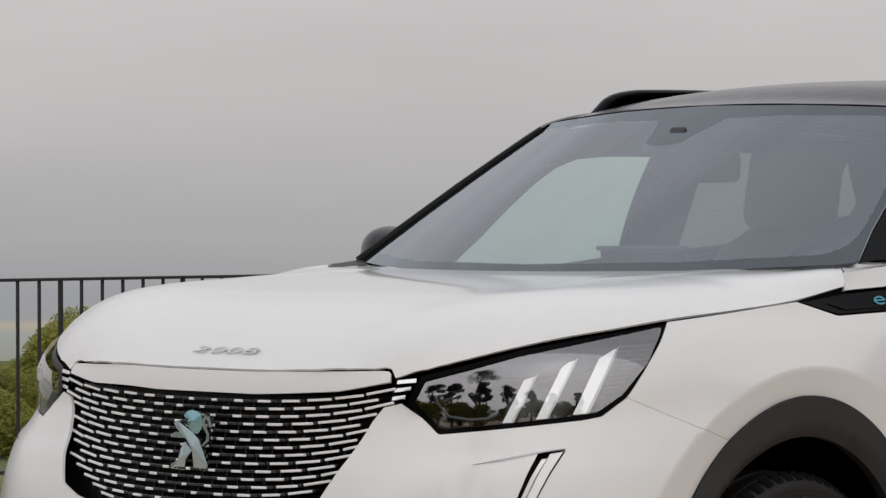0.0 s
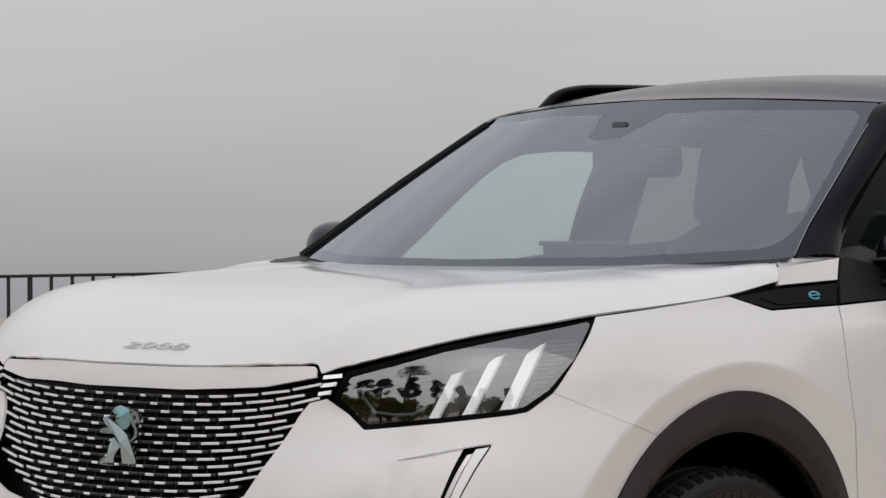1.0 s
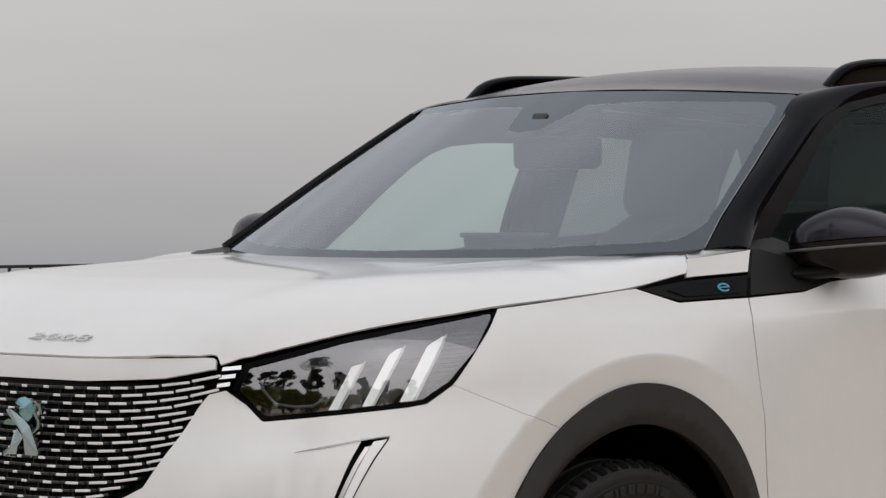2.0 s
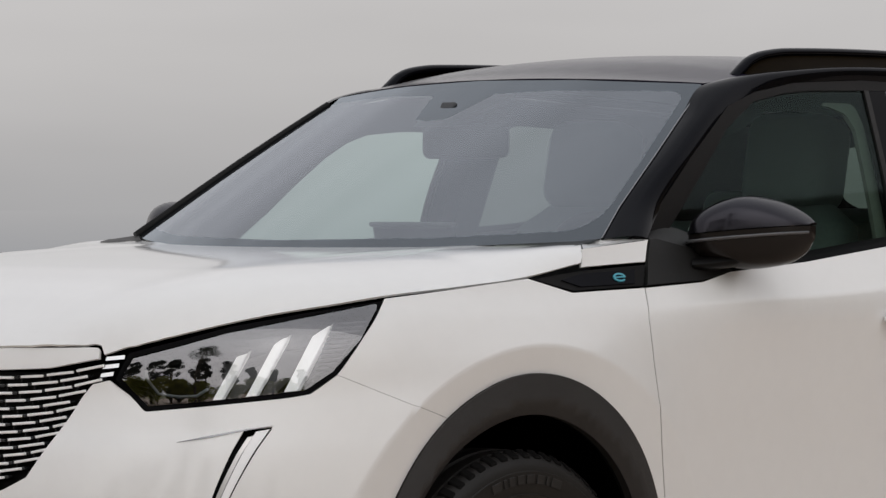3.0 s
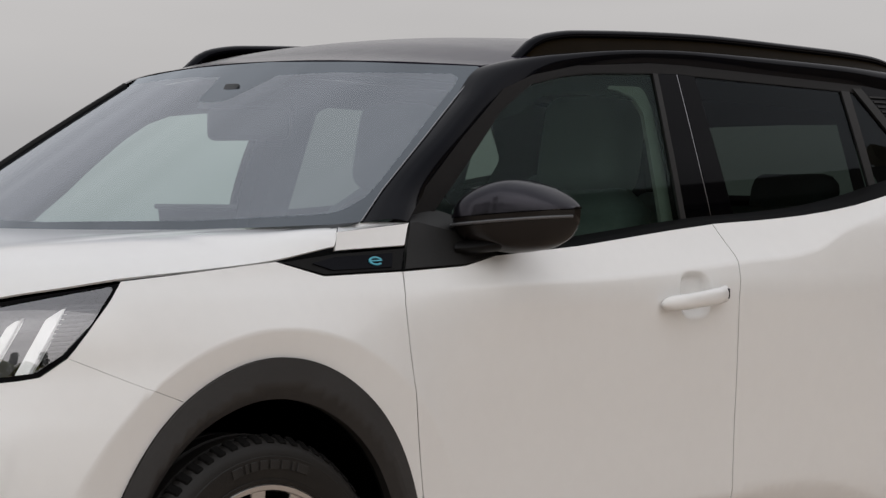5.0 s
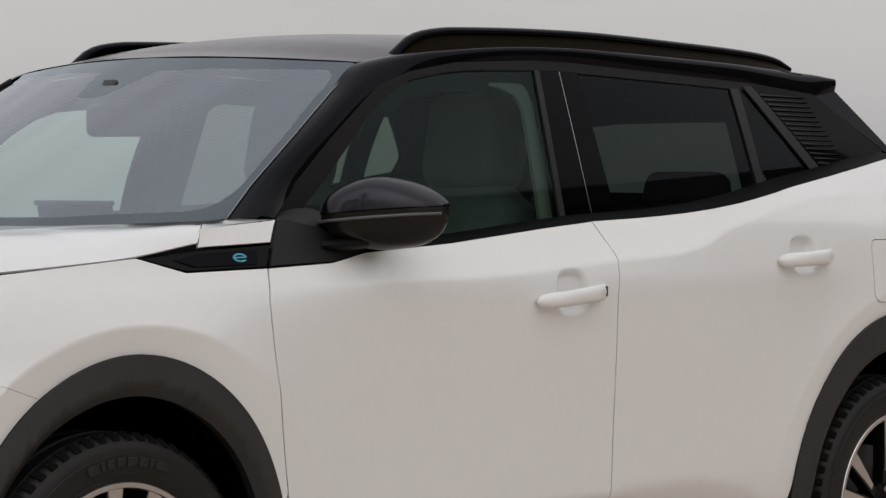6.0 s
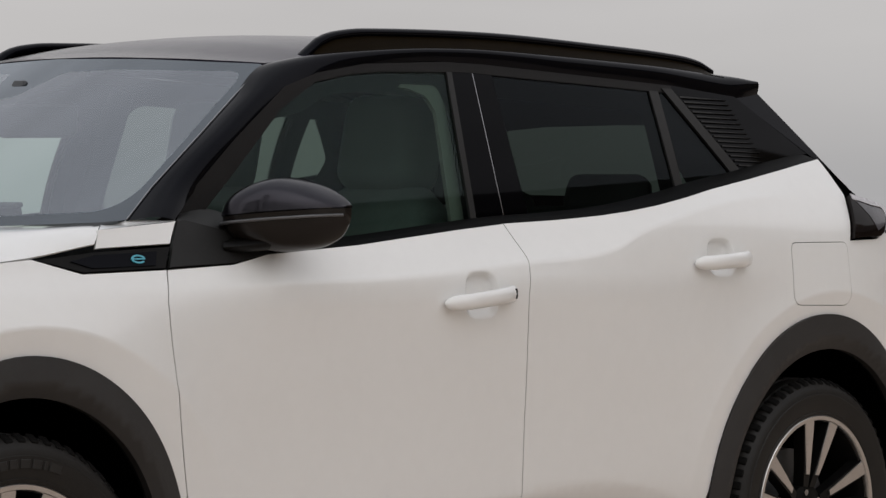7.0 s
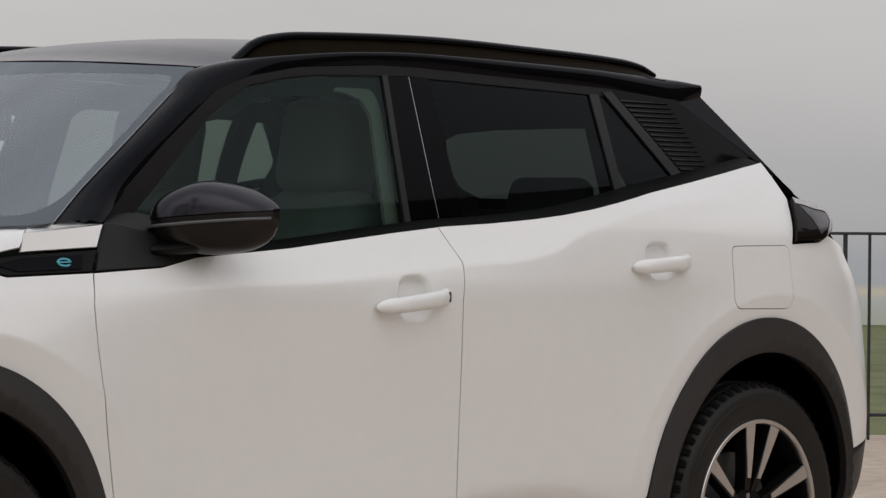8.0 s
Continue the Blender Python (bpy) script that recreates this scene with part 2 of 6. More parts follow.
def skin(x, z):
    """Half width with the shoulder crease."""
    w = half(x, z) * plan(x, z)
    k = ease(0.40, 0.75, x) * (1 - ease(2.25, 2.7, x))
    for cx, cz, a, b in DISHES:
        r = (abs((x - cx) / a) ** 3.2 + abs((z - cz) / b) ** 3.2) ** (1 / 3.2)
        if r < 1:
            w -= 0.023 * (1 - ease(0.55, 1.0, r))
    scoop = SCOOP(x) - z
    if scoop > 0 and 0.5 < x < 2.2:
        w -= 0.22 * scoop
    d = z - CREASE(x)
    return w + k * 0.015 * (math.exp(-(math.hypot(d, 0.004) - 0.004) / (0.060 if d > 0 else 0.085)) - 0.40)


def side(x, z):
    """A place on the near side, from its place in the side view. Round each wheel the skin runs straight out from a round edge."""
    for c, rad in FLARES:
        r = math.hypot(x - c, z - HUB_Z)
        up = max(0.0, z - HUB_Z) / max(r, 0.05)
        if 0.05 < r < rad:
            return Vector((x, -skin(x if x > c > 1 else c + (x - c) * rad / r, HUB_Z + (z - HUB_Z) * rad / r) - up * (0.011 - 0.19 * (rad - r)), z))
        if r < rad + 0.10:
            return Vector((x, -skin(x, z) - up * 0.011 * (1 - (r - rad) / 0.10) ** 2, z))
    return Vector((x, -skin(x, z), z))


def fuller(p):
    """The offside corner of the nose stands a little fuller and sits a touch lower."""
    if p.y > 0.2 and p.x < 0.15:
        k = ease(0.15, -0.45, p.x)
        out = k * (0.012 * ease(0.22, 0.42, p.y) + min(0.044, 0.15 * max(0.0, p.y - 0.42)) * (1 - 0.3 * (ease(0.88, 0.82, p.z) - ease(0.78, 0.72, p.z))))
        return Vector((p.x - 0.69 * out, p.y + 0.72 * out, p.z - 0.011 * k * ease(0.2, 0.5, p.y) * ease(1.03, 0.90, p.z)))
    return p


def front(a, z):
    """A place on the nose: a is the angle off the middle line, in radians (near side positive)."""
    w, n = half(-0.3, z), 2 / NOSE_N(z)
    c, s = abs(math.cos(a)) ** n, abs(math.sin(a)) ** n * math.copysign(1, a)
    x = NOSE_X - (NOSE_X - NOSE(z)) * c
    if x > -0.62:
        p = side(x, z)
        return p if a > 0 else Vector((p.x, -p.y, p.z))
    return Vector((x, -w * s, z))


def lamp_skin(a, z):
    """The lamp cover, evenly curved from its foot to its top."""
    p, q = front(a, 0.785), front(a, 0.960)
    t = (z - 0.785) / 0.175
    return p + Vector(((q.x - p.x) * abs(t) ** 3, (q.y - p.y) * abs(t) ** 3, (q.z - p.z) * t))


def glass(x, z):
    """The leaning, slightly barrelled side windows."""
    d = z - 1.05
    swell = 0.36 * d - (0.22 * d + 0.378 * d * d)
    return Vector((x - 1.05 * swell, -(0.775 - 0.36 * d + swell - 0.020 * (x - 1.4) ** 2), z))


def screen(y, z):
    """The windscreen."""
    return Vector((0.125 + 1.70 * (z - 1.063) + 0.42 * y * y + 0.25 * (z - 1.063) ** 2, y, z))


ROOF_MID = curve((0.70, 1.428), (0.818, 1.4505), (0.92, 1.4625), (1.1, 1.490), (1.3, 1.510), (1.7, 1.520), (2.2, 1.508), (2.5, 1.494), (2.6, 1.4885), (2.68, 1.478), (2.9, 1.45))


ROOF_RISE = curve((0.70, 0.0), (0.85, 0.0), (0.92, 0.004), (1.0, 0.011), (1.1, 0.0150), (1.3, 0.0130), (1.7, 0.010), (2.2, 0.006), (2.6, 0.0), (2.9, 0.0))


def roof(x, y):
    """The roof skin, fuller in the middle than at its edges."""
    return Vector((x, y, ROOF_MID(x) - 0.10 * y * y + ROOF_RISE(x) * max(0.0, 1 - (y / 0.595) ** 4)))


HOOD_MID = curve((-0.80, 0.862), (-0.770, 0.885), (-0.735, 0.910), (-0.685, 0.942), (-0.59, 0.987), (-0.5, 1.012), (-0.4, 1.030), (-0.1, 1.0565), (0.15, 1.066), (0.5, 1.077))
HOOD_Y = curve((-0.80, 0.36), (-0.745, 0.428), (-0.72, 0.470), (-0.695, 0.516), (-0.663, 0.559), (-0.627, 0.598), (-0.587, 0.633), (-0.495, 0.695), (-0.387, 0.743), (-0.285, 0.771), (-0.08, 0.787), (0.101, 0.802), (0.3, 0.806), (0.5, 0.806))
HOOD_Z = curve((-0.80, 0.860), (-0.745, 0.867), (-0.72, 0.872), (-0.695, 0.885), (-0.663, 0.899), (-0.627, 0.912), (-0.587, 0.925), (-0.495, 0.947), (-0.387, 0.964), (-0.285, 0.979), (-0.08, 0.995), (0.101, 1.011), (0.3, 1.038), (0.5, 1.075))


def bonnet(x, y):
    t = min(abs(y) / HOOD_Y(x), 1.3)
    z = HOOD_MID(x) - (HOOD_MID(x) - HOOD_Z(x)) * t ** (9.0 + 26 * ease(0.0, 0.28, x)) + 0.006 * ease(0.08, 0.27, x) * math.exp(-((t - 0.94) / 0.07) ** 2)
    # a fuller shoulder on each side of the nose
    z += 0.010 * ease(-0.12, -0.50, x) * ease(-0.80, -0.64, x) * math.exp(-((t - 0.76) / 0.20) ** 2)
    # a raised middle whose edge starts behind the lamps and fades forward
    lift = ease(-0.36, -0.05, x) * (1 - ease(0.505, 0.545, abs(y))) * ease(0.40, 0.50, abs(y)) * 0.0022
    return Vector((x, y, z + lift))


def rear_screen(y, z):
    """The tailgate's window and the black panel round it."""
    return Vector((2.69 - 1.28 * (z - 1.413) + 0.25 * (0.372 - y * y), y, z))


# ---- building helpers ----
from mathutils.geometry import delaunay_2d_cdt


def rounded(pts, step=0.02):
    """A closed outline from (u, v) or (u, v, radius) corners, with arcs at the corners, cut into short edges."""
    out, n = [], len(pts)
    P = [Vector(p[:2]) for p in pts]
    for i, p in enumerate(pts):
        r = p[2] if len(p) > 2 else 0.0
        a, b, c = P[i - 1], P[i], P[(i + 1) % n]
        d0, d1 = a - b, c - b
        l0, l1 = d0.length, d1.length
        d0, d1 = d0 / l0, d1 / l1
        ang = math.acos(max(-1, min(1, d0.dot(d1))))
        if r <= 0 or ang > 3.10:
            out.append(b)
            continue
        cut = min(r / math.tan(ang / 2), 0.48 * l0, 0.48 * l1)
        s, e = b + d0 * cut, b + d1 * cut
        k = max(3, int((math.pi - ang) / 0.16), int(cut * 1.6 / step))
        for j in range(k + 1):
            t = j / k
            out.append(s * (1 - t) ** 2 + b * (2 * t * (1 - t)) + e * t * t)
    dense = []
    for i, p in enumerate(out):
        q = out[(i + 1) % len(out)]
        k = max(1, int(math.ceil((q - p).length / step)))
        dense.extend(p + (q - p) * (j / k) for j in range(k))
    return dense


def area2(poly):
    return sum(poly[i - 1].x * poly[i].y - poly[i].x * poly[i - 1].y for i in range(len(poly))) / 2


def inside(pts, poly):
    """Which of the points lie in the outline."""
    a = np.array([(p.x, p.y) for p in poly])
    b = np.roll(a, -1, axis=0)
    out = np.zeros(len(pts), bool)
    for (ax, ay), (bx, by) in zip(a, b):
        if ay != by:
            hit = ((ay > pts[:, 1]) != (by > pts[:, 1])) & (pts[:, 0] < (bx - ax) * (pts[:, 1] - ay) / (by - ay) + ax)
            out ^= hit
    return out


def mesh_ob(name, verts, faces, mat, parent=None, label="", smooth=True, normals=None):
    me = bpy.data.meshes.new(name)
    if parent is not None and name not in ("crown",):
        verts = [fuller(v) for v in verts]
    me.from_pydata([tuple(v) for v in verts], [], faces)
    me.materials.append(mat)
    me.validate()
    me.shade_smooth() if smooth else me.shade_flat()
    if normals is not None and len(normals) == len(me.vertices):
        me.normals_split_custom_set_from_vertices([tuple(n) for n in normals])
    ob = new(name, me)
    ob.parent = parent
    if label:
        ob["label"] = label
    return ob


def panel(name, pts, surf, mat, parent, label="", step=0.03, lip=0.014, gap=0.0018, off=0.0, far=False, scale=1.0, holes=(), cuts=()):
    """A sheet-metal or glass panel: the outline pts (and holes) in the surface's own two coordinates, laid on surf(u, v), with a turned-in lip."""
    sgn = 1
    loops = []
    for k, loop in enumerate((pts, *holes)):
        poly = rounded([(p[0] * scale, *p[1:]) for p in loop], step * 0.6)
        if (area2(poly) < 0) != (k > 0):
            poly.reverse()
        n = len(poly)
        moved = []
        for i, p in enumerate(poly):
            d = (poly[(i + 1) % n] - poly[i - 1])
            d = d / max(d.length, 1e-9)
            moved.append(p + Vector((-d.y, d.x)) * gap)
        loops.append(moved)
    us = [p.x for p in loops[0]]
    vs = [p.y for p in loops[0]]
    pts2, edges = [], []
    for poly in loops:
        s = len(pts2)
        pts2 += poly
        edges += [(s + i, s + (i + 1) % len(poly)) for i in range(len(poly))]
    for line in cuts:
        dense = []
        for (u0, v0), (u1, v1) in zip(line, line[1:]):
            k = max(1, int(math.hypot(u1 - u0, v1 - v0) / (step * 0.8)))
            dense += [Vector(((u0 + (u1 - u0) * j / k) * scale, v0 + (v1 - v0) * j / k)) for j in range(k)]
        dense.append(Vector((line[-1][0] * scale, line[-1][1])))
        ok = inside(np.array([(p.x, p.y) for p in dense]), loops[0])
        base_rim = np.array([(p.x, p.y) for p in loops[0]])
        last = None
        for p, good in zip(dense, ok):
            if good and np.min((base_rim[:, 0] - p.x) ** 2 + (base_rim[:, 1] - p.y) ** 2) > (0.2 * step) ** 2:
                pts2.append(p)
                if last is not None:
                    edges.append((last, len(pts2) - 1))
                last = len(pts2) - 1
            else:
                last = None
    rim = np.array([(p.x, p.y) for p in pts2])
    gu, gv = np.meshgrid(np.arange(min(us), max(us), step) + step / 2, np.arange(min(vs), max(vs), step) + step / 2)
    gu = gu + (np.arange(gu.shape[0])[:, None] % 2) * step * 0.5
    grid = np.stack([gu.ravel(), gv.ravel()], 1)
    ok = inside(grid, loops[0])
    for h in loops[1:]:
        ok &= ~inside(grid, h)
    grid = grid[ok]
    for s in range(0, len(grid), 500):
        g = grid[s:s + 500]
        d2 = ((g[:, None, :] - rim[None, :, :]) ** 2).sum(2).min(1)
        pts2 += [Vector(p) for p in g[d2 > (0.5 * step) ** 2]]
    v2, e2, f2, vo, eo, fo = delaunay_2d_cdt(pts2, edges, [], 0, 1e-7)
    mids = np.array([[sum(v2[i].x for i in f) / 3, sum(v2[i].y for i in f) / 3] for f in f2])
    ok = inside(mids, loops[0])
    for h in loops[1:]:
        ok &= ~inside(mids, h)
    keep = [f for f, k in zip(f2, ok) if k]

    def place(p):
        u, v, h = p.x / scale, p.y, 1.5e-3
        a = surf(u, v)
        n = (surf(u + h, v) - surf(u - h, v)).cross(surf(u, v + h) - surf(u, v - h))
        if n.length < 1e-14:
            n = a - Vector((1.2, 0, 0.75))
        n.normalize()
        return a, n
    base = [place(p) for p in v2]
    # the outside of a surface looks away from the middle of the car
    mid = Vector((1.2, 0, 0.75))
    if sum((a - mid).dot(n) for a, n in base) < 0:
        sgn = -1
    verts = [a + n * sgn * off for a, n in base]
    norms = [n * sgn for a, n in base]
    a, b, c = keep[len(keep) // 2]
    if (verts[b] - verts[a]).cross(verts[c] - verts[a]).dot(norms[a]) < 0:
        keep = [f[::-1] for f in keep]
    faces = [tuple(f) for f in keep]
    if lip:
        count = {}
        for f in faces:
            for i in range(3):
                e = (f[i], f[(i + 1) % 3])
                count[tuple(sorted(e))] = None if tuple(sorted(e)) in count else e
        for e in [e for e in count.values() if e]:
            p, q = verts[e[0]], verts[e[1]]
            nn = norms[e[0]]
            o = (q - p).cross(nn).normalized()
            s = len(verts)
            drop = nn * lip
            verts += [p, q, q - drop, p - drop]
            norms += [o] * 4
            faces.append((s + 1, s, s + 3, s + 2))
    if far:
        verts = [Vector((v.x, -v.y, v.z)) for v in verts]
        norms = [Vector((n.x, -n.y, n.z)) for n in norms]
        faces = [f[::-1] for f in faces]
    return mesh_ob(name, verts, faces, mat, parent, label, normals=norms)


def from_bm(name, bm, mat, parent=None, label="", smooth=None):
    """Links a bmesh as one object; smooth: the angle in degrees below which edges are shaded round."""
    bmesh.ops.recalc_face_normals(bm, faces=bm.faces)
    if smooth is not None:
        for f in bm.faces:
            f.smooth = True
        for e in bm.edges:
            e.smooth = len(e.link_faces) == 2 and e.calc_face_angle(0) < radians(smooth)
    me = bpy.data.meshes.new(name)
    bm.to_mesh(me)
    bm.free()
    me.materials.append(mat)
    ob = new(name, me)
    ob.parent = parent
    if label:
        ob["label"] = label
    return ob


part = from_bm


def box(bm, size, at=(0, 0, 0), turn=None, bevel=0.0, segs=2):
    """A box with softened edges, added to bm."""
    m = Matrix.Translation(at) @ (turn if turn is not None else Matrix.Identity(4)) @ Matrix.Diagonal((*size, 1))
    r = bmesh.ops.create_cube(bm, size=1.0, matrix=m)
    if bevel:
        es = list({e for v in r["verts"] for e in v.link_edges})
        bmesh.ops.bevel(bm, geom=es, offset=bevel, segments=segs, affect="EDGES", profile=0.5)
    return bm


def lathe(profile, segs=64, closed=False):
    """Turns (radius, y) pairs round the wheel's axle (y)."""
    bm = bmesh.new()
    rings = []
    for k in range(segs):
        a = 2 * math.pi * k / segs
        rings.append([bm.verts.new((r * math.cos(a), y, r * math.sin(a))) for r, y in profile])
    m = len(profile)
    for k in range(segs):
        p, q = rings[k], rings[(k + 1) % segs]
        for i in range(m if closed else m - 1):
            j = (i + 1) % m
            bm.faces.new((p[i], p[j], q[j], q[i]))
    return bm


def tube(path, section, closed_ends=True):
    """Sweeps a closed section, a function of the share along the path that gives (across, up) pairs, along a path of points."""
    bm = bmesh.new()
    n = len(path)
    rings = []
    for i, p in enumerate(path):
        d = (path[min(i + 1, n - 1)] - path[max(i - 1, 0)]).normalized()
        s = d.cross(Vector((0, 0, 1)))
        s = s.normalized() if s.length > 1e-6 else Vector((1, 0, 0))
        u = s.cross(d)
        rings.append([bm.verts.new(p + s * a + u * b) for a, b in section(i / (n - 1))])
    m = len(rings[0])
    for p, q in zip(rings, rings[1:]):
        for i in range(m):
            bm.faces.new((p[i], p[(i + 1) % m], q[(i + 1) % m], q[i]))
    if closed_ends:
        bm.faces.new(rings[0])
        bm.faces.new(rings[-1][::-1])
    return bm


def ellipse(a, b, k=12):
    return [(a * math.cos(2 * math.pi * i / k), b * math.sin(2 * math.pi * i / k)) for i in range(k)]


def thing(name, label, category, at=(0, 0, 0), group=""):
    ob = new(name)
    ob.location = at
    return tagged(ob, label, category, group)



def ruled(name, a, b, mat, parent, label="", bulge=0.0, n=60, m=5, far=False, up=None):
    """A sheet between two lines of points, bulged outwards along its middle."""
    def along(line, t):
        d = [0.0]
        for p, q in zip(line, line[1:]):
            d.append(d[-1] + (q - p).length)
        return Vector([curve(*[(dd / d[-1], p[k]) for dd, p in zip(d, line)])(t) for k in range(3)])
    verts, faces = [], []
    for i in range(n + 1):
        p, q = along(a, i / n), along(b, i / n)
        out = (p + q) / 2 - Vector((1.2 if up is None else (p.x + q.x) / 2, 0, 0.75))
        out.normalize()
        for j in range(m + 1):
            t = j / m
            verts.append(p.lerp(q, t) + out * bulge * 4 * t * (1 - t))
    w = m + 1
    for i in range(n):
        for j in range(m):
            faces.append((i * w + j, (i + 1) * w + j, (i + 1) * w + j + 1, i * w + j + 1))
    f = faces[len(faces) // 2]
    nn = (verts[f[1]] - verts[f[0]]).cross(verts[f[3]] - verts[f[0]])
    c = verts[f[0]]
    if nn.dot(Vector((c.x, c.y, c.z)) - Vector((c.x, 0, 0.75))) < 0:
        faces = [g[::-1] for g in faces]
    if far:
        verts = [Vector((v.x, -v.y, v.z)) for v in verts]
        faces = [g[::-1] for g in faces]
    return mesh_ob(name, verts, faces, mat, parent, label)

# ---- ground, fence and distance ----
def fall(x, y):
    """The land: level behind the terrace, dropping to a valley in front of it."""
    r = math.hypot(x - 1, y)
    away = ease(-0.25, 0.35, (y + 0.55 * max(0, x)) / max(r, 1e-6))
    return -0.16 - 13.0 * ease(14, 150, r) * away


def build_ground():
    bm = bmesh.new()
    rings = [0, 5, 9, 12, 15, 18, 22, 27, 34, 42, 52, 66, 85, 110, 140, 180, 260, 500, 1000, 2500]
    n = 72
    verts = []
    for r in rings:
        ring = []
        for k in range(n if r else 1):
            a = 2 * math.pi * k / n
            x, y = 1 + r * math.cos(a), r * math.sin(a)
            bump = 0.25 * noise.noise((x * 0.11, y * 0.11, 0)) * ease(16, 40, r)
            ring.append(bm.verts.new((x, y, fall(x, y) + bump)))
        verts.append(ring)
    for a, b in zip(verts, verts[1:]):
        for k in range(n):
            bm.faces.new((a[0], b[k], b[(k + 1) % n]) if len(a) == 1 else (a[k], b[k], b[(k + 1) % n], a[(k + 1) % n]))
    m = material("meadow_grass", (0.10, 0.125, 0.035), rough=0.95, vary=0.35, scale=0.35, second=(0.17, 0.18, 0.07), bump=0.6, bump_scale=8)
    ob = from_bm("ground", bm, m, smooth=80)
    return tagged(ob, "green meadow land falling away from the terrace", "ground", kind="structure")


build_ground()
pave_bm = bmesh.new()
CORNER, FENCE_W, FENCE_E = Vector((5.1925, 5.75)), Vector((-7.0275, 5.9)), Vector((12.471, -1.870))
terrace_edge = [(-30, 6.15), (5.25, 5.98), (8.3, 2.98), (13.0, -2.0), (30, -20), (30, -40), (-30, -40)]
top = [pave_bm.verts.new((x, y, 0.0)) for x, y in terrace_edge]
face = pave_bm.faces.new(top)
r = bmesh.ops.extrude_face_region(pave_bm, geom=[face])
bmesh.ops.translate(pave_bm, verts=[v for v in r["geom"] if isinstance(v, bmesh.types.BMVert)], vec=(0, 0, -0.4))
PAVING = material("pale_terrace_paving", (0.45, 0.36, 0.285), rough=0.85, vary=0.16, scale=1.1, second=(0.54, 0.44, 0.355), bump=0.4, bump_scale=60)
tagged(from_bm("terrace", pave_bm, PAVING), "pale beige stone terrace under the parked car", "pavement", kind="structure")

IRON = material("black_painted_iron", (0.014, 0.014, 0.015), rough=0.5, vary=0.25, scale=30, bump=0.2, bump_scale=200)


def build_fence(a, b, spacing, top_z, label):
    """Iron railing from a to b: a flat top rail, a lower rail, thin balusters and stouter posts."""
    f = thing("fence", label, "fence", (a.x, a.y, 0), "terrace railings")
    d = b - a
    n = round(d.length / spacing)
    turn = Matrix.Rotation(math.atan2(d.y, d.x), 4, "Z")
    for name, z, h in (("top_rail", top_z, 0.014), ("lower_rail", 0.122, 0.016)):
        bm = bmesh.new()
        box(bm, (d.length, 0.030, h), (d.x / 2, d.y / 2, z), turn, 0.003, 1)
        part(name, bm, IRON, f)
    bar, post = bmesh.new(), bmesh.new()
    box(bar, (0.014, 0.014, top_z - 0.006), (0, 0, top_z / 2), None, 0.003, 1)
    box(post, (0.020, 0.020, top_z + 0.006), (0, 0, top_z / 2), None, 0.004, 1)
    first = {}
    for k in range(n + 1):
        stout = k % 6 == 0
        p = d * (k / n)
        if stout not in first:
            first[stout] = part("post" if stout else "baluster", post if stout else bar, IRON, f)
            ob = first[stout]
        else:
            ob = new("post" if stout else "baluster", first[stout].data)
            ob.parent = f
        ob.matrix_basis = Matrix.Translation((p.x, p.y, 0)) @ turn
    return f


build_fence(FENCE_W, CORNER, 0.1175, 0.95, "thin black iron railing along the terrace edge")
build_fence(CORNER, FENCE_E, 0.1158, 0.982, "black iron railing at the terrace end behind the car")


